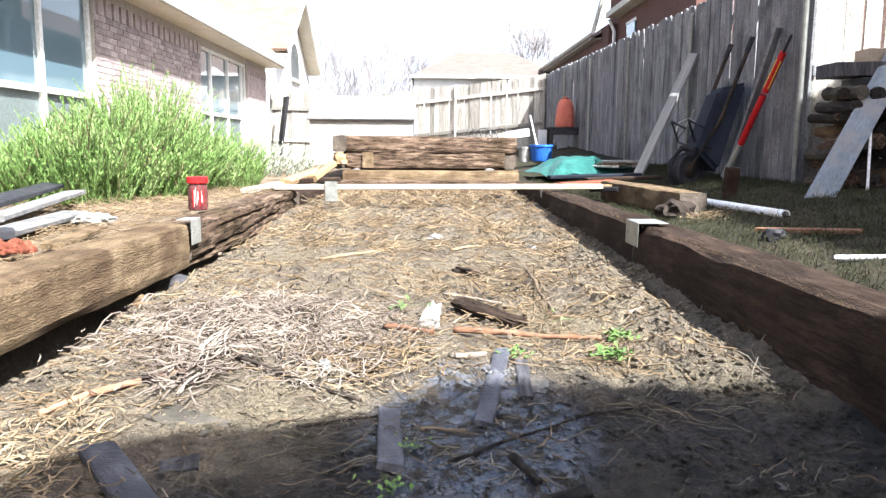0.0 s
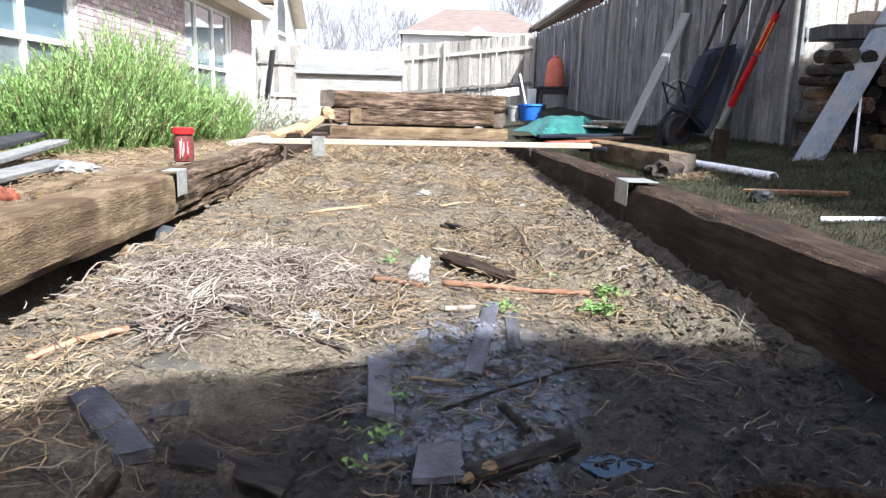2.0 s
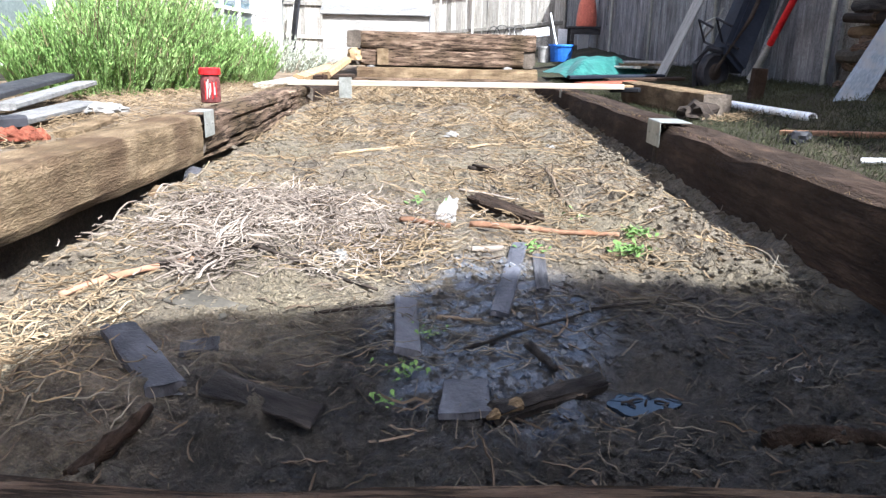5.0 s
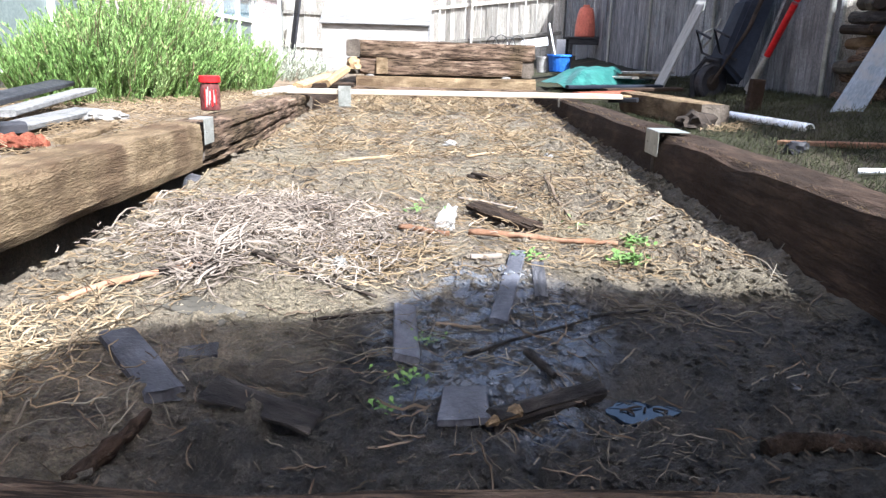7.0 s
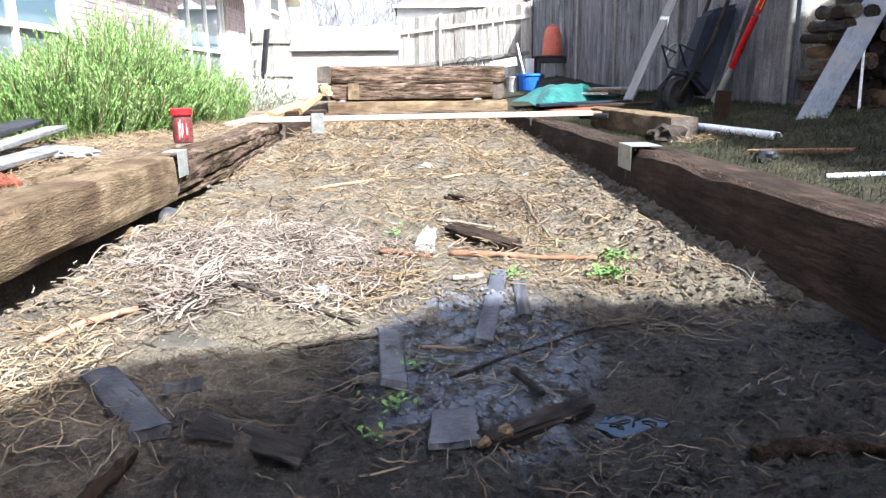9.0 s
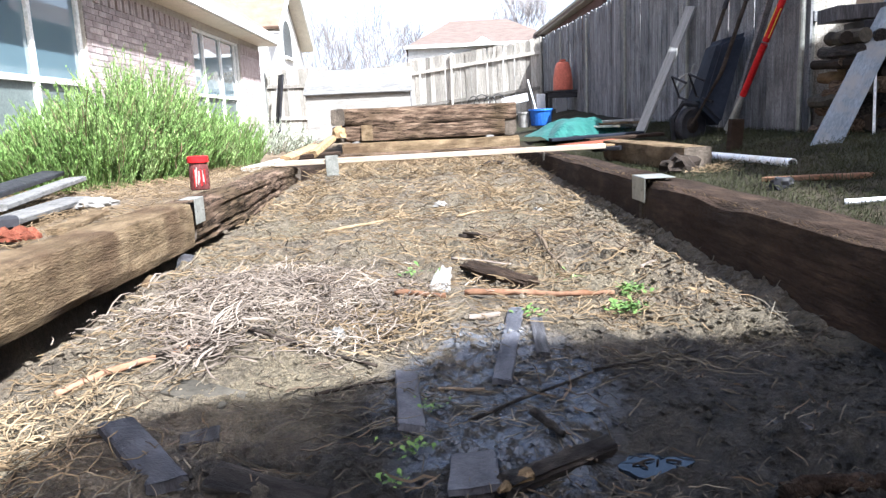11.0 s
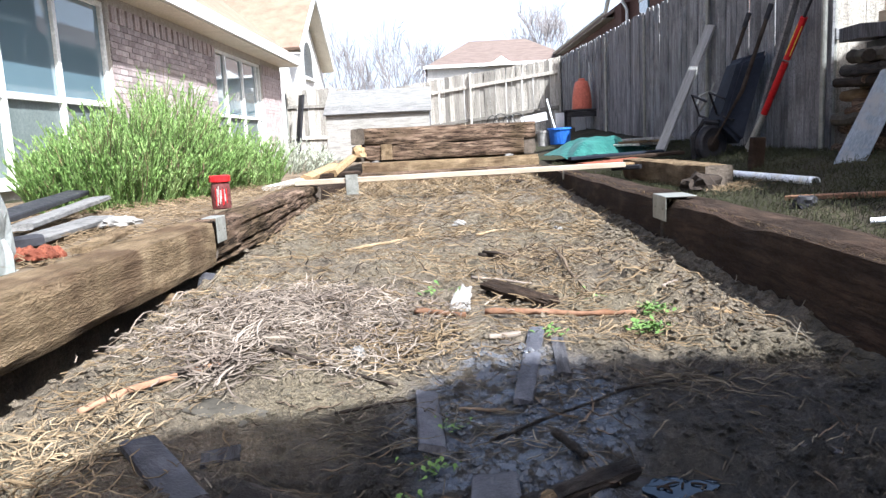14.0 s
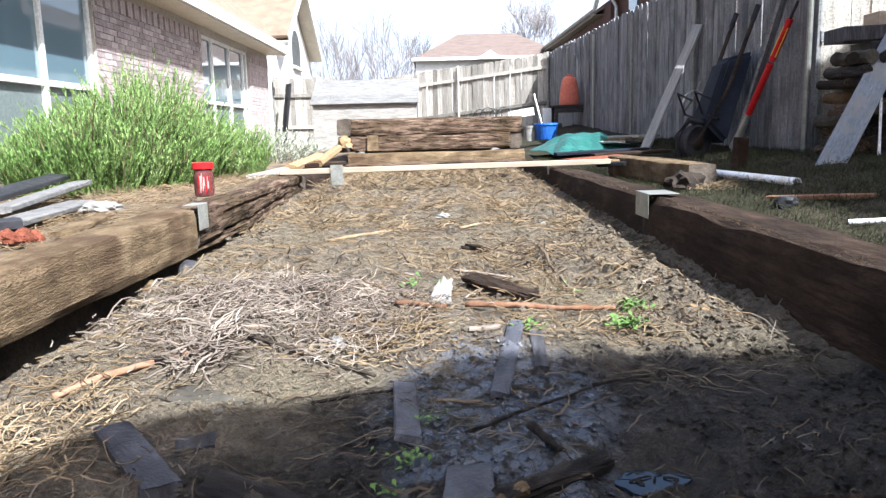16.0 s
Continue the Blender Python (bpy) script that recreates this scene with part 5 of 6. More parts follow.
sprout((0.246, 2.185, resting(0.246, 2.185)), 0.030, 46, 1, "small bright green sprout in the mud")
sprout((0.525, 2.20, resting(0.525, 2.20)), 0.036, 120, 2, "leafy green weed growing on the bed")
sprout((0.585, 2.36, resting(0.585, 2.36)), 0.036, 100, 3, "leafy green weed growing on the bed")
sprout((-0.021, 1.622, resting(-0.021, 1.622)), 0.024, 26, 4, "small green weed in shaded mud")
sprout((-0.058, 1.455, resting(-0.058, 1.455)), 0.026, 30, 5, "small green weed in shaded mud")
sprout((-0.082, 1.363, resting(-0.082, 1.363)), 0.024, 24, 6, "small green weed in shaded mud")
sprout((0.42, 2.55, resting(0.42, 2.55)), 0.05, 8, 7, "tiny green weed among straw")
sprout((-0.08, 2.78, resting(-0.08, 2.78)), 0.06, 10, 8, "tiny green weed among straw")

# ---- on and beside the left timbers ----
jar = thing("plastic_jar", pose(-1.255, 4.28, 0.004, 0, 0, 20), "maroon-labelled clear plastic jar with a red lid", "jar")
part("body", lathe([(0.052, 0), (0.058, 0.006), (0.058, 0.12), (0.056, 0.135), (0.053, 0.155), (0.050, 0.165)]), M_JARBODY, jar, smooth=False)
part("lid", lathe([(0.061, 0.163), (0.063, 0.166), (0.063, 0.198), (0.058, 0.203)]), M_RED, jar, "ribbed red screw lid")
for mat, spans, lab in ((M_RAG, [(-114 + 4.6 * k, 0.100 - 0.018 * (k % 2) - 0.03 * (k > 3), 0.074 + 0.008 * (k % 3)) for k in range(6)] + [(-72, 0.07, 0.085), (-67, 0.045, 0.07)], "pale unreadable printed mark"),
                        (M_RED, [(-104, 0.05, 0.06), (-99.4, 0.035, 0.10), (-84, 0.10, 0.075), (-79.4, 0.09, 0.075), (-122, 0.11, 0.075), (-60, 0.09, 0.08)], "red printed stripe")):
    lb = bmesh.new()
    out = 0.0585 if mat is M_RAG else 0.0592
    for deg, tall, mid in spans:
        a0 = radians(deg)
        block(0.002, 0.0049, tall, (out * math.cos(a0), out * math.sin(a0), mid), (0, 0, deg), 0, lb)
    part("label_mark", lb, mat, jar, lab)
jar.scale = (0.9, 0.9, 0.9)


def plate(at, length, drop, top, label, flip=1, material=None):
    """A bent mending plate nailed over a timber's inner edge: it runs along y."""
    p = thing("mending_plate", pose(*at), label, "mending plate", "mending plates")
    part("face", block(0.003, length, drop, (0, 0, -drop / 2), bevel=0.0008), material or M_STEEL, p)
    part("flap", block(top, length, 0.003, (flip * top / 2, 0, 0.0015), bevel=0.0008), material or M_STEEL, p)
    for k in (-0.3, 0.3):
        part("nail", lathe([(0.005, 0), (0.005, 0.002), (0.002, 0.004)], 8), M_STEEL, p).matrix_basis = pose(-flip * 0.0015, k * length, -drop * 0.5, 0, -90 * flip, 0)
    return p


plate((-1.086, 3.69, 0.012), 0.14, 0.115, 0.07, "grey galvanised mending plate joining two ties", -1)
plate((0.968, 3.67, 0.014), 0.21, 0.11, 0.14, "bent galvanised plate on the tie, flap shining", 1)
plate((0.955, 6.45, 0.012), 0.09, 0.10, 0.06, "small galvanised plate nailed on the tie", 1)
mp = part("mending_plate", block(0.10, 0.004, 0.16, bevel=0.001), M_STEEL)
mp.matrix_world = pose(-0.785, 6.215, -0.008, 4, 0, 0)
tagged(mp, "white metal plate hanging from the board", "mending plate")
for bx, by, bw, mat, lab in ((-1.045, 2.95, 0.11, M_TIE_TAN, "tan wood block wedged under the tie"), (-1.075, 3.42, 0.10, M_WETWOOD, "grey wood block wedged under the tie")):
    bk = part("wedge_block", block(bw, 0.16, 0.13, bevel=0.006), mat)
    bk.matrix_world = pose(bx, by, -0.285, 0, 14, 12)
    tagged(bk, lab, "block")


def loose_board(a, b, width, thick, material, label, roll=0, seed=0, name="loose_board", category="board"):
    a, b = Vector(a), Vector(b)
    d = b - a
    ob = part(name, timber_bm(d.length, width, thick, seed, 0.0025, 14), material)
    ob.matrix_world = pose(*a, math.degrees(math.asin(d.z / d.length)), roll, math.degrees(math.atan2(-d.x, d.y)))
    return tagged(ob, label, category)


loose_board((-1.98, 3.38, 0.085), (-2.30, 4.80, 0.12), 0.13, 0.03, M_BLACK, "dark charred board lying on other boards", 4, 41)
loose_board((-1.90, 3.45, 0.045), (-2.14, 4.75, 0.08), 0.12, 0.03, M_LID, "grey weathered board on the ground", -3, 42)
loose_board((-2.15, 3.2, 0.05), (-2.42, 4.6, 0.08), 0.07, 0.03, M_BLACK, "black narrow board on the ground", 8, 43)
loose_board((-1.70, 3.02, 0.012), (-1.80, 4.02, 0.02), 0.13, 0.03, M_LID, "pale grey plank by the tie", 2, 44)
loose_board((-1.40, 2.98, -0.01), (-1.46, 3.50, 0.0), 0.075, 0.025, M_TIE_TAN, "tan board lying beside the tie", 0, 45)
loose_board((-1.80, 2.92, 0.03), (-1.62, 3.10, 0.035), 0.09, 0.05, M_BLACK, "black scrap on the litter", 0, 46)
crumpled("white_rag", (-1.58, 3.74, 0.0), 0.16, 0.13, 0.03, M_RAG, "crumpled white rag on the ground", "rag", 3, 30)
crumpled("plastic_bag", (-1.545, 2.62, 0.02), 0.17, 0.20, 0.24, M_BAG, "crumpled white plastic bag standing by the tie", "bag", 6, 10)
for i in range(9):
    rx = random.Random(70 + i)
    ob = crumpled("brick_scrap", (-1.54 + rx.uniform(-0.12, 0.12), 2.90 + rx.uniform(-0.14, 0.16), -0.03 + rx.uniform(0, 0.015)), rx.uniform(0.04, 0.08), rx.uniform(0.04, 0.07), rx.uniform(0.02, 0.03),
                  M_REDCLAY, "broken orange-red brick piece beside the tie", "brick piece", 70 + i, rx.uniform(0, 90))
    tagged(ob, group="brick pieces")

# split wood beside the far corner
loose_board((-1.30, 7.0, 0.05), (-1.15, 7.75, 0.13), 0.11, 0.06, M_SPLIT, "split yellow-brown timber offcut", 10, 51)
loose_board((-1.13, 7.40, 0.07), (-1.00, 8.14, 0.20), 0.09, 0.07, M_SPLIT, "split orange timber offcut leaning on the tie", -14, 52)
loose_board((-1.52, 6.45, 0.0), (-1.36, 7.1, 0.03), 0.12, 0.04, M_PALEWOOD, "pale offcut lying by the tie", 0, 53)
loose_board((-1.25, 7.2, 0.05), (-0.95, 7.9, 0.04), 0.10, 0.05, M_TIE_RED, "reddish offcut across the corner", 0, 54)
crumpled("split_chunk", (-0.955, 8.24, 0.19), 0.13, 0.10, 0.09, M_SPLIT, "broken orange wood chunk at the stack's corner", "wood chunk", 4)
crumpled("white_rag", (-0.78, 8.33, 0.103), 0.08, 0.06, 0.02, M_RAG, "small white scrap on the tie", "scrap", 12)
crumpled("white_rag", (0.66, 8.33, 0.108), 0.09, 0.06, 0.02, M_RAG, "small white scrap on the tie", "scrap", 13)
ub = part("wood_cleat", block(0.12, 0.03, 0.17, bevel=0.004), M_TIE_TAN)
ub.matrix_world = pose(-0.66, 8.283, 0.205)
tagged(ub, "short upright wood cleat on the stack", "cleat")
hoop = thing("wire_hoop", pose(0.55, 9.1, 0.3), "thin dark wire plant hoops on the raised bed", "plant hoop")
for i in range(4):
    rr = 0.08 + 0.02 * (i % 2)
    part("wire", tube([(0.1 * i + rr * math.cos(a * math.pi / 8), 0.05 * i, 0.12 + (rr + 0.06) * math.sin(a * math.pi / 8)) for a in range(9)], 0.005, 5), M_BLACK, hoop)
tagged(part("raised_soil", block(1.75, 2.3, 0.3, (0, 9.65, 0.2), bevel=0.03), M_DIRTCLOD), "dark soil filling the raised bed", "soil", kind="structure")

# ---- right yard ----
timber((1.62, 6.75, 0.07), (1.80, 5.20, 0.06), 0.20, 0.18, "short tan tie offcut with frayed top", M_TIE_TAN, 61, 0.014, name="tie_offcut", group="")
crumpled("clod", (1.66, 5.12, -0.08), 0.22, 0.24, 0.09, M_BARK, "dark lump of earth beside the tie", "clod", 21)
for i, (a, b, w, m) in enumerate((((1.15, 6.7, 0.05), (1.75, 7.2, 0.06), 0.12, M_REDCLAY), ((1.25, 6.55, 0.04), (1.65, 6.5, 0.05), 0.10, M_SPLIT),
                                  ((1.5, 7.3, 0.07), (2.3, 7.6, 0.09), 0.12, M_TIE_RED), ((1.35, 6.35, 0.03), (1.55, 6.25, 0.04), 0.06, M_BLACK),
                                  ((1.2, 7.6, 0.08), (2.2, 7.9, 0.10), 0.1, M_NAVY))):
    loose_board(a, b, w, 0.035, m, ("reddish wood offcut on the ground", "split tan offcut on the tie", "dark red board behind the tie",
                                    "black metal scrap on the tie", "dark board behind the bed")[i], 3, 62 + i)


def pipe(a, b, r, label):
    a, b = Vector(a), Vector(b)
    d = b - a
    bm = bmesh.new()
    L, n = d.length, 20
    rings = [[bm.verts.new((rr * math.cos(k * math.tau / n), y, rr * math.sin(k * math.tau / n))) for k in range(n)]
             for rr, y in ((r, 0), (r, L), (r * 0.8, L), (r * 0.8, 0))]
    for i in range(4):
        for k in range(n):
            bm.faces.new((rings[i][k], rings[i][(k + 1) % n], rings[(i + 1) % 4][(k + 1) % n], rings[(i + 1) % 4][k]))
    ob = part("pipe", bm, M_PVC, smooth=False)
    ob.matrix_world = pose(*a, math.degrees(math.asin(d.z / L)), 0, math.degrees(math.atan2(-d.x, d.y)))
    return tagged(ob, label, "pipe")


pipe((2.10, 4.50, -0.025), (2.02, 5.62, -0.03), 0.029, "open white plastic pipe lying on the grass")
pipe((1.68, 3.20, -0.085), (2.1, 3.02, -0.05), 0.012, "thin white plastic pipe lying on the grass")
loose_board((1.78, 4.15, -0.06), (2.10, 3.72, -0.02), 0.05, 0.03, M_STICK, "orange-brown stake lying on the grass", 0, 71, "stake", "stake")
crumpled("stone", (1.76, 3.90, -0.09), 0.10, 0.09, 0.05, M_BLACK, "small dark stone on the grass", "stone", 31)
stake = part("stake", block(0.10, 0.06, 0.26, (0, 0, 0.11), bevel=0.005), M_TIE_RED)
stake.matrix_world = pose(2.27, 5.75, -0.02, 3, 2, 10)
tagged(stake, "short brown wooden stake standing in the grass", "stake")


def leaning(name, a, b, width, thick, material, label, roll, category="plank"):
    a, b = Vector(a), Vector(b)
    ob = part(name, block(width, thick, (b - a).length, (0, 0, (b - a).length / 2), bevel=0.003), material)
    ob.matrix_world = Matrix.Translation(a) @ (b - a).to_track_quat("Z", "Y").to_matrix().to_4x4() @ pose(0, 0, 0, 0, 0, roll)
    return tagged(ob, label, category)


leaning("plank", (2.30, 8.40, 0.02), (2.94, 8.60, 1.40), 0.115, 0.035, M_PLANK, "long grey plank leaning on the fence", 20)
leaning("plank", (2.76, 7.05, 0.05), (2.93, 6.56, 1.37), 0.085, 0.03, M_GREYWOOD, "narrow grey plank leaning on the fence", 10)
leaning("plank", (2.55, 5.02, 0.0), (3.55, 5.75, 1.22), 0.17, 0.03, M_SHADEPLANK, "pale plank leaning on the pile, shade's blue cast in its colour", 32)
leaning("pole", (3.02, 5.25, 0.03), (3.12, 5.45, 0.75), 0.018, 0.018, M_PVC, "thin white pole standing at the wood pile", 0, "pole")
tool = thing("digging_tool", pose(0, 0, 0), "long red-handled garden tool leaning on the fence", "garden tool")
p0, p1 = Vector((2.74, 7.02, 0.10)), Vector((2.93, 6.34, 1.25))
at = lambda s: tuple(p0 + (p1 - p0) * s)
part("handle", tube([at(0.26), at(0.62)], 0.029, 10), M_RED, tool, "red fibreglass handle")
part("grip", tube([at(0.64), at(0.91)], 0.028, 10), M_RED, tool, "red upper handle")
part("band", tube([at(0.67), at(0.86)], 0.031, 4), M_YELLOW, tool, "yellow stripe")
part("tip", tube([at(0.90), at(1.02)], 0.012, 8), M_BLACK, tool, "black tip")
part("blade", tube([at(0.0), at(0.30)], [0.045, 0.018], 8), M_STEEL, tool, "grey steel end")

wb = thing("wheelbarrow", pose(0, 0, 0), "black wheelbarrow tipped up against the fence", "wheelbarrow")
wheel = part("wheel", lathe([(0.09, -0.03), (0.15, -0.045), (0.17, -0.03), (0.175, 0), (0.17, 0.03), (0.15, 0.045), (0.09, 0.03)], 28), M_BLACK, wb)
wheel.matrix_basis = pose(2.47, 7.25, 0.15, 90, 0, 25)
rim = part("rim", lathe([(0.02, -0.05), (0.10, -0.02), (0.10, 0.02), (0.02, 0.05)], 20), M_BARK, wheel)
tub = bmesh.new()
lo = [tub.verts.new(p) for p in ((-0.20, -0.30, 0), (0.20, -0.30, 0), (0.16, 0.30, 0), (-0.16, 0.30, 0))]
hi = [tub.verts.new(p) for p in ((-0.27, -0.43, 0.22), (0.27, -0.43, 0.22), (0.25, 0.42, 0.18), (-0.25, 0.42, 0.18))]
tub.faces.new(lo[::-1])
for i in range(4):
    tub.faces.new((lo[i], lo[(i + 1) % 4], hi[(i + 1) % 4], hi[i]))
bmesh.ops.bevel(tub, geom=tub.edges[:], offset=0.04, segments=3, affect="EDGES")
t_ob = part("tub", tub, M_NAVY, wb, "dark blue-black steel tub")
sol = t_ob.modifiers.new("thick", "SOLIDIFY")
sol.thickness = 0.006
up = Vector((0.40, 0.0, 1.2)).normalized()
t_ob.matrix_basis = Matrix(((0, up.x, up.z, 2.60), (1, 0, 0, 7.32), (0, up.z, -up.x, 0.62), (0, 0, 0, 1)))
for dy in (-0.26, 0.22):
    part("handle", tube([(2.45, 7.25 + dy * 0.3, 0.14), (2.66, 7.26 + dy, 0.62), (2.90, 7.26 + dy, 1.33)], 0.019, 8), M_BARK, wb)
    part("grip", tube([(2.86, 7.26 + dy, 1.22), (2.905, 7.26 + dy, 1.35)], 0.025, 8), M_BLACK, wb)
    part("brace", tube([(2.52, 7.3 + dy, 0.55), (2.42, 7.42 + dy, 0.62), (2.52, 7.5 + dy, 0.42), (2.60, 7.3 + dy, 0.36)], 0.013, 6), M_BLACK, wb)
part("fender", tube([(2.32, 7.25, 0.02), (2.30, 7.25, 0.22), (2.40, 7.25, 0.36), (2.56, 7.25, 0.33)], 0.03, 6), M_BLACK, wb)
hose = part("hose", tube([(2.62 + 0.12 * math.cos(a * 0.7), 7.75 + 0.10 * math.sin(a * 0.7), 0.60 + 0.03 * a * math.sin(a)) for a in range(8)], 0.012, 6), M_STEEL)
tagged(hose, "grey bent wire hanging on the wheelbarrow", "wire")

# wood pile
rng = random.Random(8)
n_row = 0
for row in range(9):
    zc = 0.07 + row * 0.085
    x = 2.90 + (row % 2) * 0.05 + rng.uniform(-0.03, 0.05)
    while x < 3.9:
        r = rng.uniform(0.035, 0.062)
        L = rng.uniform(0.30, 0.55)
        bm = tube([(0, L * k / 6, 0) for k in range(7)], [r * rng.uniform(0.85, 1.1) for _ in range(7)], 9)
        for v in bm.verts:
            v.co.x += 0.3 * r * noise.noise(Vector((v.co.x * 20, v.co.y * 6, n_row)))
            v.co.z += 0.3 * r * noise.noise(Vector((v.co.z * 20, v.co.y * 6, n_row + 50)))
        ob = part("firewood_log", bm, (M_BARK, M_STONE, M_BARK, M_TIE, M_SODDEN, M_TIE_TAN)[rng.randint(0, 5)])
        ob.matrix_world = pose(x + r, 5.50 + rng.uniform(-0.14, 0.10), zc + rng.uniform(-0.01, 0.01), rng.uniform(-7, 7), rng.uniform(-90, 90), rng.uniform(-26, 26))
        tagged(ob, "rough firewood log in the stacked pile", "firewood", "stacked firewood")
        x += 2 * r + 0.004
        n_row += 1
leaning("dark_plank", (2.93, 5.75, 0.93), (3.85, 5.72, 0.95), 0.30, 0.10, M_WETWOOD, "thick dark plank on top of the wood pile", 0)
leaning("dark_plank", (3.10, 5.70, 0.83), (3.90, 5.70, 0.84), 0.26, 0.08, M_BLACK, "dark plank lying under another", 0)
leaning("foam_block", (3.25, 5.85, 1.05), (3.75, 5.85, 1.05), 0.2, 0.10, M_PINE, "tan block on top of the pile", 0, "block")

# bench with the red can, tubs and tarp
bench = thing("wooden_bench", pose(2.78, 15.4, 0.24), "old dark wooden bench beside the fence", "bench")
for i in range(3):
    part("slat", block(0.78, 0.15, 0.035, (0, -0.17 + 0.17 * i, 0.50)), M_DARKBENCH, bench)
for lx in (-0.32, 0.32):
    for ly in (-0.18, 0.18):
        part("leg", block(0.07, 0.07, 0.50, (lx, ly, 0.23)), M_DARKBENCH, bench)
part("apron", block(0.74, 0.03, 0.10, (0, -0.22, 0.42)), M_DARKBENCH, bench)
can = thing("fuel_can", pose(2.75, 15.4, 0.76), "faded red plastic can on the bench", "can")
part("body", lathe([(0.185, 0), (0.20, 0.02), (0.195, 0.20), (0.165, 0.42), (0.135, 0.52), (0.11, 0.555), (0.07, 0.56)], 18), M_ORANGERED, can)
part("cap", lathe([(0.07, 0.560), (0.07, 0.60), (0.05, 0.61)], 14), M_ORANGERED, can, "pale sunlit red cap")
leaning("plastic_sheet", (2.38, 15.75, 0.28), (2.38, 15.82, 0.72), 0.22, 0.02, M_PLASTICWHITE, "pale lilac-white panel behind the bench", 0, "panel")
leaning("plastic_sheet", (2.78, 15.75, 0.28), (2.78, 15.82, 0.70), 0.22, 0.02, M_PLASTICWHITE, "pale lilac-white panel behind the bench", 0, "panel")
for nm, x0, y0, z0, r, h, m, lab in (("blue_tub", 1.93, 13.0, 0.12, 0.20, 0.28, M_BLUE, "blue plastic tub on the ground"),
                                    ("white_bucket", 1.66, 13.1, 0.10, 0.11, 0.26, M_RAG, "white plastic bucket beside the tub")):
    t = thing(nm, pose(x0, y0, z0), lab, "tub")
    part("body", lathe([(r * 0.82, 0), (r * 0.85, 0.01), (r, h), (r * 0.96, h), (r * 0.80, 0.02), (0.0, 0.02)], 22), m, t)
    part("rim", lathe([(r, h - 0.03), (r * 1.06, h - 0.03), (r * 1.06, h), (r, h + 0.002)], 22), m, t)
leaning("white_pole", (1.95, 13.3, 0.15), (1.80, 13.6, 0.92), 0.024, 0.024, M_PVC, "white pole leaning by the tub", 0, "pole")
leaning("plastic_sheet", (1.35, 13.6, 0.55), (1.78, 13.5, 0.62), 0.14, 0.14, M_PLASTICWHITE, "white bin lid by the raised bed", 0, "panel")

leaning("black_panel", (-3.75, 18.85, 0.0), (-3.55, 18.95, 1.55), 0.35, 0.05, M_BLACK, "black folded frame leaning at the house corner", 0, "frame")
# tarp over boards
for i in range(6):
    loose_board((1.65 + 0.10 * i, 10.4, 0.12 + 0.03 * (i % 3)), (2.15 + 0.09 * i, 8.75 + 0.04 * i, 0.16 + 0.03 * (i % 3)), 0.10, 0.03,
                (M_PALEWOOD, M_TIE_TAN, M_PLANK)[i % 3], "board in the stack under the tarp", 0, 80 + i)
bm = bmesh.new()
grid = []
for i in range(29):
    row = []
    for j in range(21):
        u, v = i / 28, j / 20
        x, y = 1.33 + 1.12 * u + 0.06 * v, 10.6 - 1.9 * v + 0.25 * u
        edge = min(u, 1 - u, v, 1 - v)
        z = 0.02 + 0.20 * min(1, edge * 3) + 0.020 * abs(math.sin(u * 15 + 7 * v)) * (0.4 + v) + 0.010 * math.sin(u * 13 - 9 * v) + 0.02 * noise.noise(Vector((u * 6, v * 6, 1)))
        row.append(bm.verts.new((x, y, max(z, yard_height(x, y) + 0.012))))
    grid.append(row)
for i in range(28):
    for j in range(20):
        bm.faces.new((grid[i][j], grid[i + 1][j], grid[i + 1][j + 1], grid[i][j + 1]))
tarp = part("tarp", bm, M_TARP)
sol = tarp.modifiers.new("thick", "SOLIDIFY")
sol.thickness = 0.004
tagged(tarp, "creased teal tarp draped over stacked boards", "tarp")

# yard grass and litter
items = []
while len(items) < 24000:
    x, y = RNG.uniform(1.28, 3.0), RNG.uniform(2.2, 9.5)
    L = RNG.uniform(0.015, 0.06)
    a = RNG.uniform(0, math.tau)
    z = yard_height(x, y)
    items.append(([np.array([x + math.cos(a) * L * s * k, y + math.sin(a) * L * s * k, z + L * s * (1.1 - 0.7 * k * s)]) for k in (RNG.uniform(0.2, 1.0),) for s in (0, 0.5, 1.0)], 0.0015))
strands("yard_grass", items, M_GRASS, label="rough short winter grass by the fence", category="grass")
items = []
while len(items) < 2600:
    x, y = RNG.uniform(-2.6, -1.33), RNG.uniform(2.0, 7.0)
    items.append(stalk(x, y, RNG.uniform(0.05, 0.16), RNG.uniform(0.0009, 0.002), 0.8, 0.03, 0.2))
for _ in range(160):
    items.append(stalk(RNG.normal(1.80, 0.07), RNG.normal(4.95, 0.12), RNG.uniform(0.03, 0.10), 0.0015, 0.6, 0.03, 0.3))
strands("yard_straw", items, M_STRAW, label="dry straw and stems outside the bed", category="straw")
frs = []
for _ in range(420):
    y, L = RNG.uniform(1.4, 7.5), RNG.uniform(0.008, 0.035)
    x, h = 0.99 + RNG.uniform(-0.012, 0.03), RNG.uniform(-0.002, 0.005)
    frs.append(([np.array([x, y, h - 0.004]), np.array([x + RNG.normal(0, 0.002), y + L * 0.5, h + RNG.uniform(0, 0.004)]), np.array([x + RNG.normal(-0.003, 0.004), y + L, h - RNG.uniform(0, 0.006)])], RNG.uniform(0.0005, 0.0011)))
strands("tie_splinters", frs, M_TIE_TAN, label="frayed wood fibres along the tie's edge", category="splinters")

# ---- bricks of the house wall ----
bl, bh, joint = 0.200, 0.066, 0.010


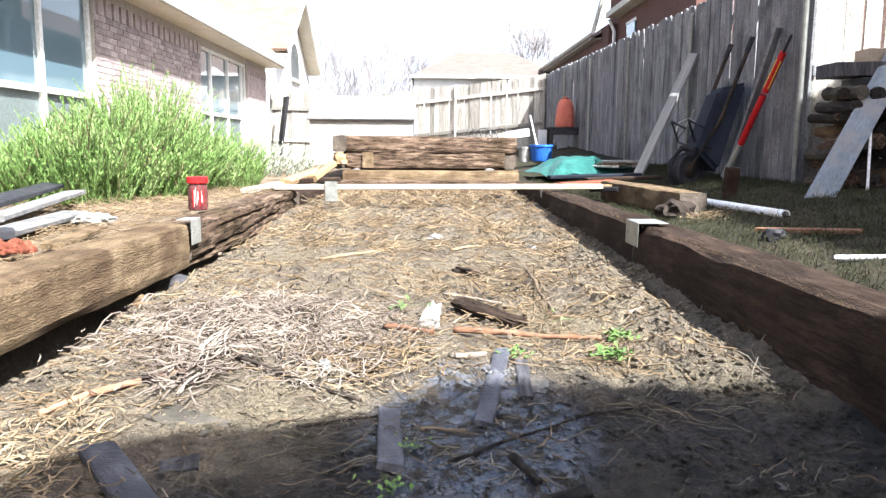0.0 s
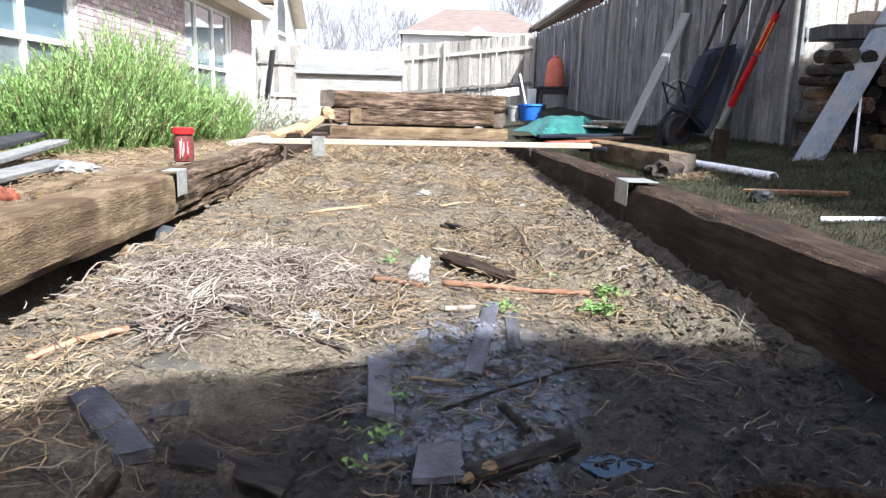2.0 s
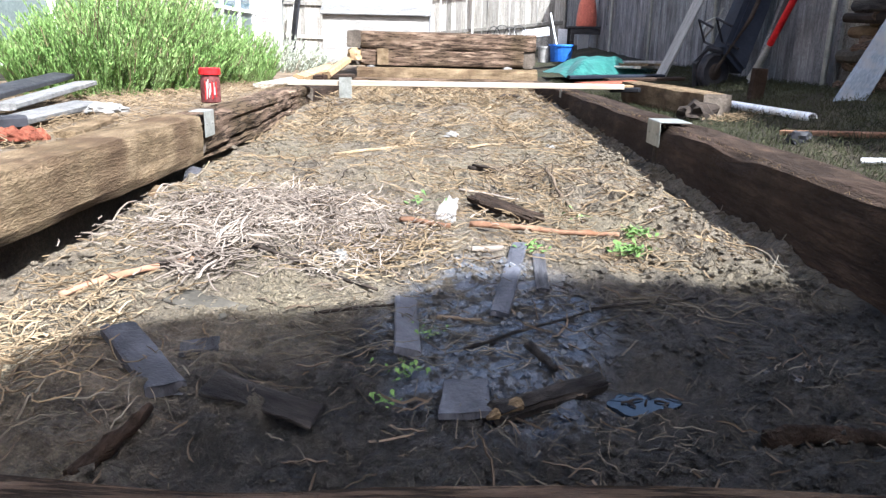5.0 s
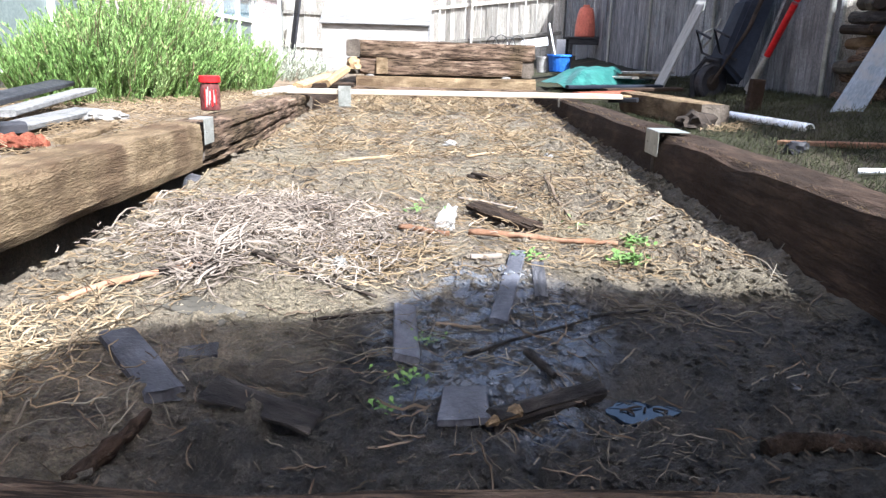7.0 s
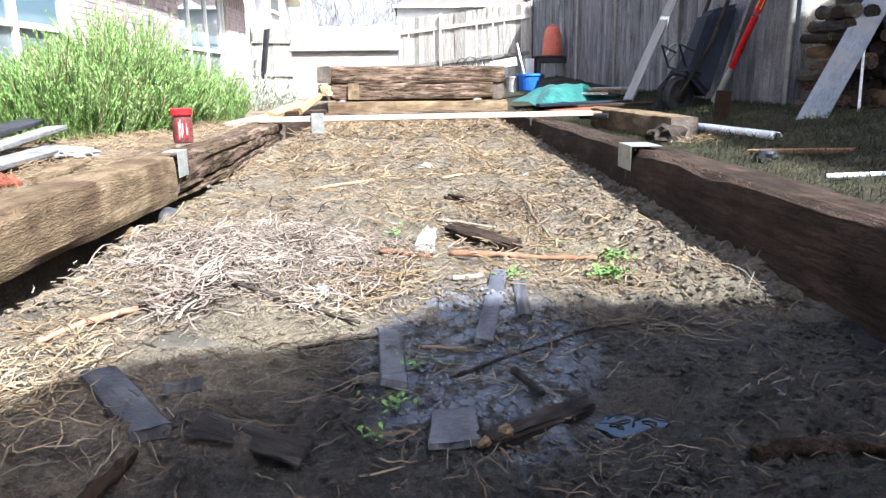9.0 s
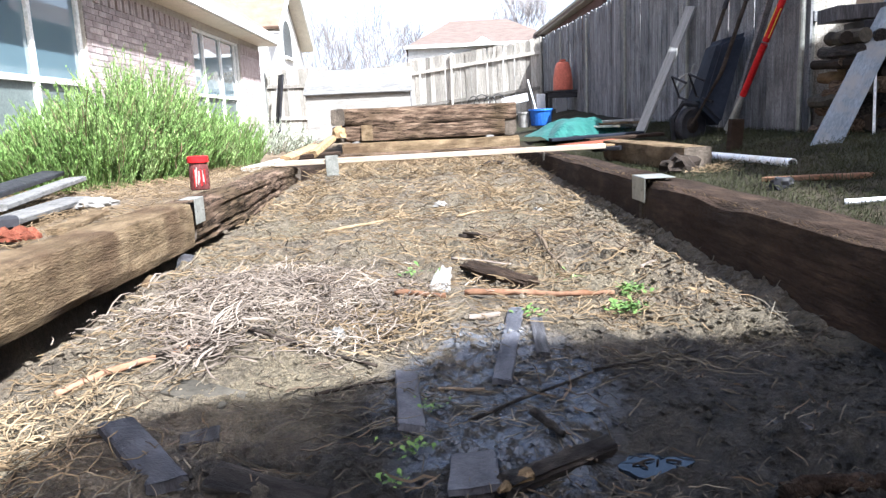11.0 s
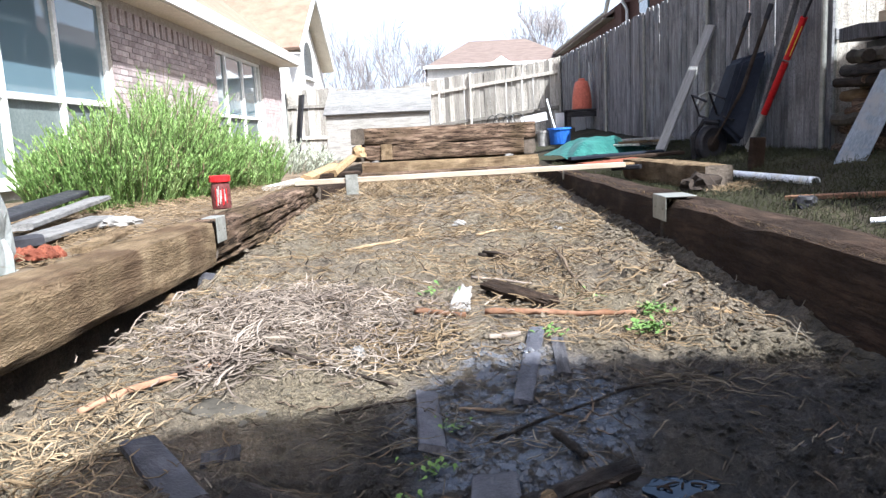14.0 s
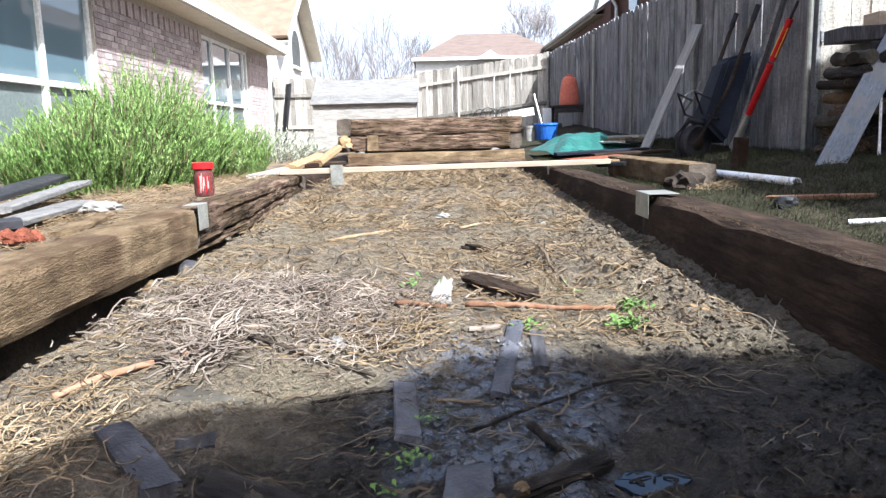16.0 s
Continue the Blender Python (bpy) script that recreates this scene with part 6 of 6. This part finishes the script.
def brick_mesh(l, h, d=0.03):
    me = finish(block(d, l, h, bevel=0), "brick")
    me.materials.append(M_BRICK)
    return me


full, half, soldier = brick_mesh(bl, bh), brick_mesh(bl / 2 - joint / 2, bh), brick_mesh(bh, bl)
made = 0
rest_v, rest_f = [], []


def lay(me, size, y, z, proud, parent):
    global made
    if made < 300 and parent is wall_a:
        ob = new("brick", me)
        ob.parent = parent
        ob.matrix_basis = pose(HX - 0.012 + proud, y, z)
        made += 1
        return
    b = len(rest_v)
    x0, x1 = HX - 0.03 + proud, HX + 0.003 + proud
    for dy, dz in ((-1, -1), (1, -1), (1, 1), (-1, 1)):
        rest_v.append((x1, y + dy * size[0] / 2, z + dz * size[1] / 2))
    for dy, dz in ((-1, -1), (1, -1), (1, 1), (-1, 1)):
        rest_v.append((x0, y + dy * size[0] / 2, z + dz * size[1] / 2))
    rest_f.extend(((b, b + 1, b + 2, b + 3), (b, b + 4, b + 5, b + 1), (b + 1, b + 5, b + 6, b + 2), (b + 2, b + 6, b + 7, b + 3), (b + 3, b + 7, b + 4, b)))


def courses(y0, y1, parent, ztop=1.90):
    rng = random.Random(5)
    k = 0
    z = ztop - bh / 2
    while z > 0.0:
        y = y0 + (0.0 if k % 2 else -(bl + joint) / 2)
        while y < y1 - 0.02:
            a, b = max(y, y0), min(y + bl, y1)
            if b - a > 0.05:
                whole = b - a > bl - 0.01
                lay(full if whole else half, ((bl if whole else bl / 2 - joint / 2), bh), (a + b) / 2, z, rng.uniform(-0.003, 0.003), parent)
            y += bl + joint
        z -= bh + joint
        k += 1


for (y0, y1, parent) in ((9.40, 13.53, wall_a), (16.87, 18.74, wall_b)):
    courses(y0, y1, parent)
    y = y0 + bh / 2
    i = 0
    while y < y1 - bh / 2:
        lay(soldier, (bh, bl), y, 1.90 + joint + bl / 2, 0.016 if i % 3 else -0.022, parent if parent is not wall_a else wall_b)
        y += bh + joint
        i += 1
me = bpy.data.meshes.new("bricks")
me.from_pydata(rest_v, [], rest_f)
me.materials.append(M_BRICK)
tagged(part("bricks", me, None, wall_a), kind="stuff")
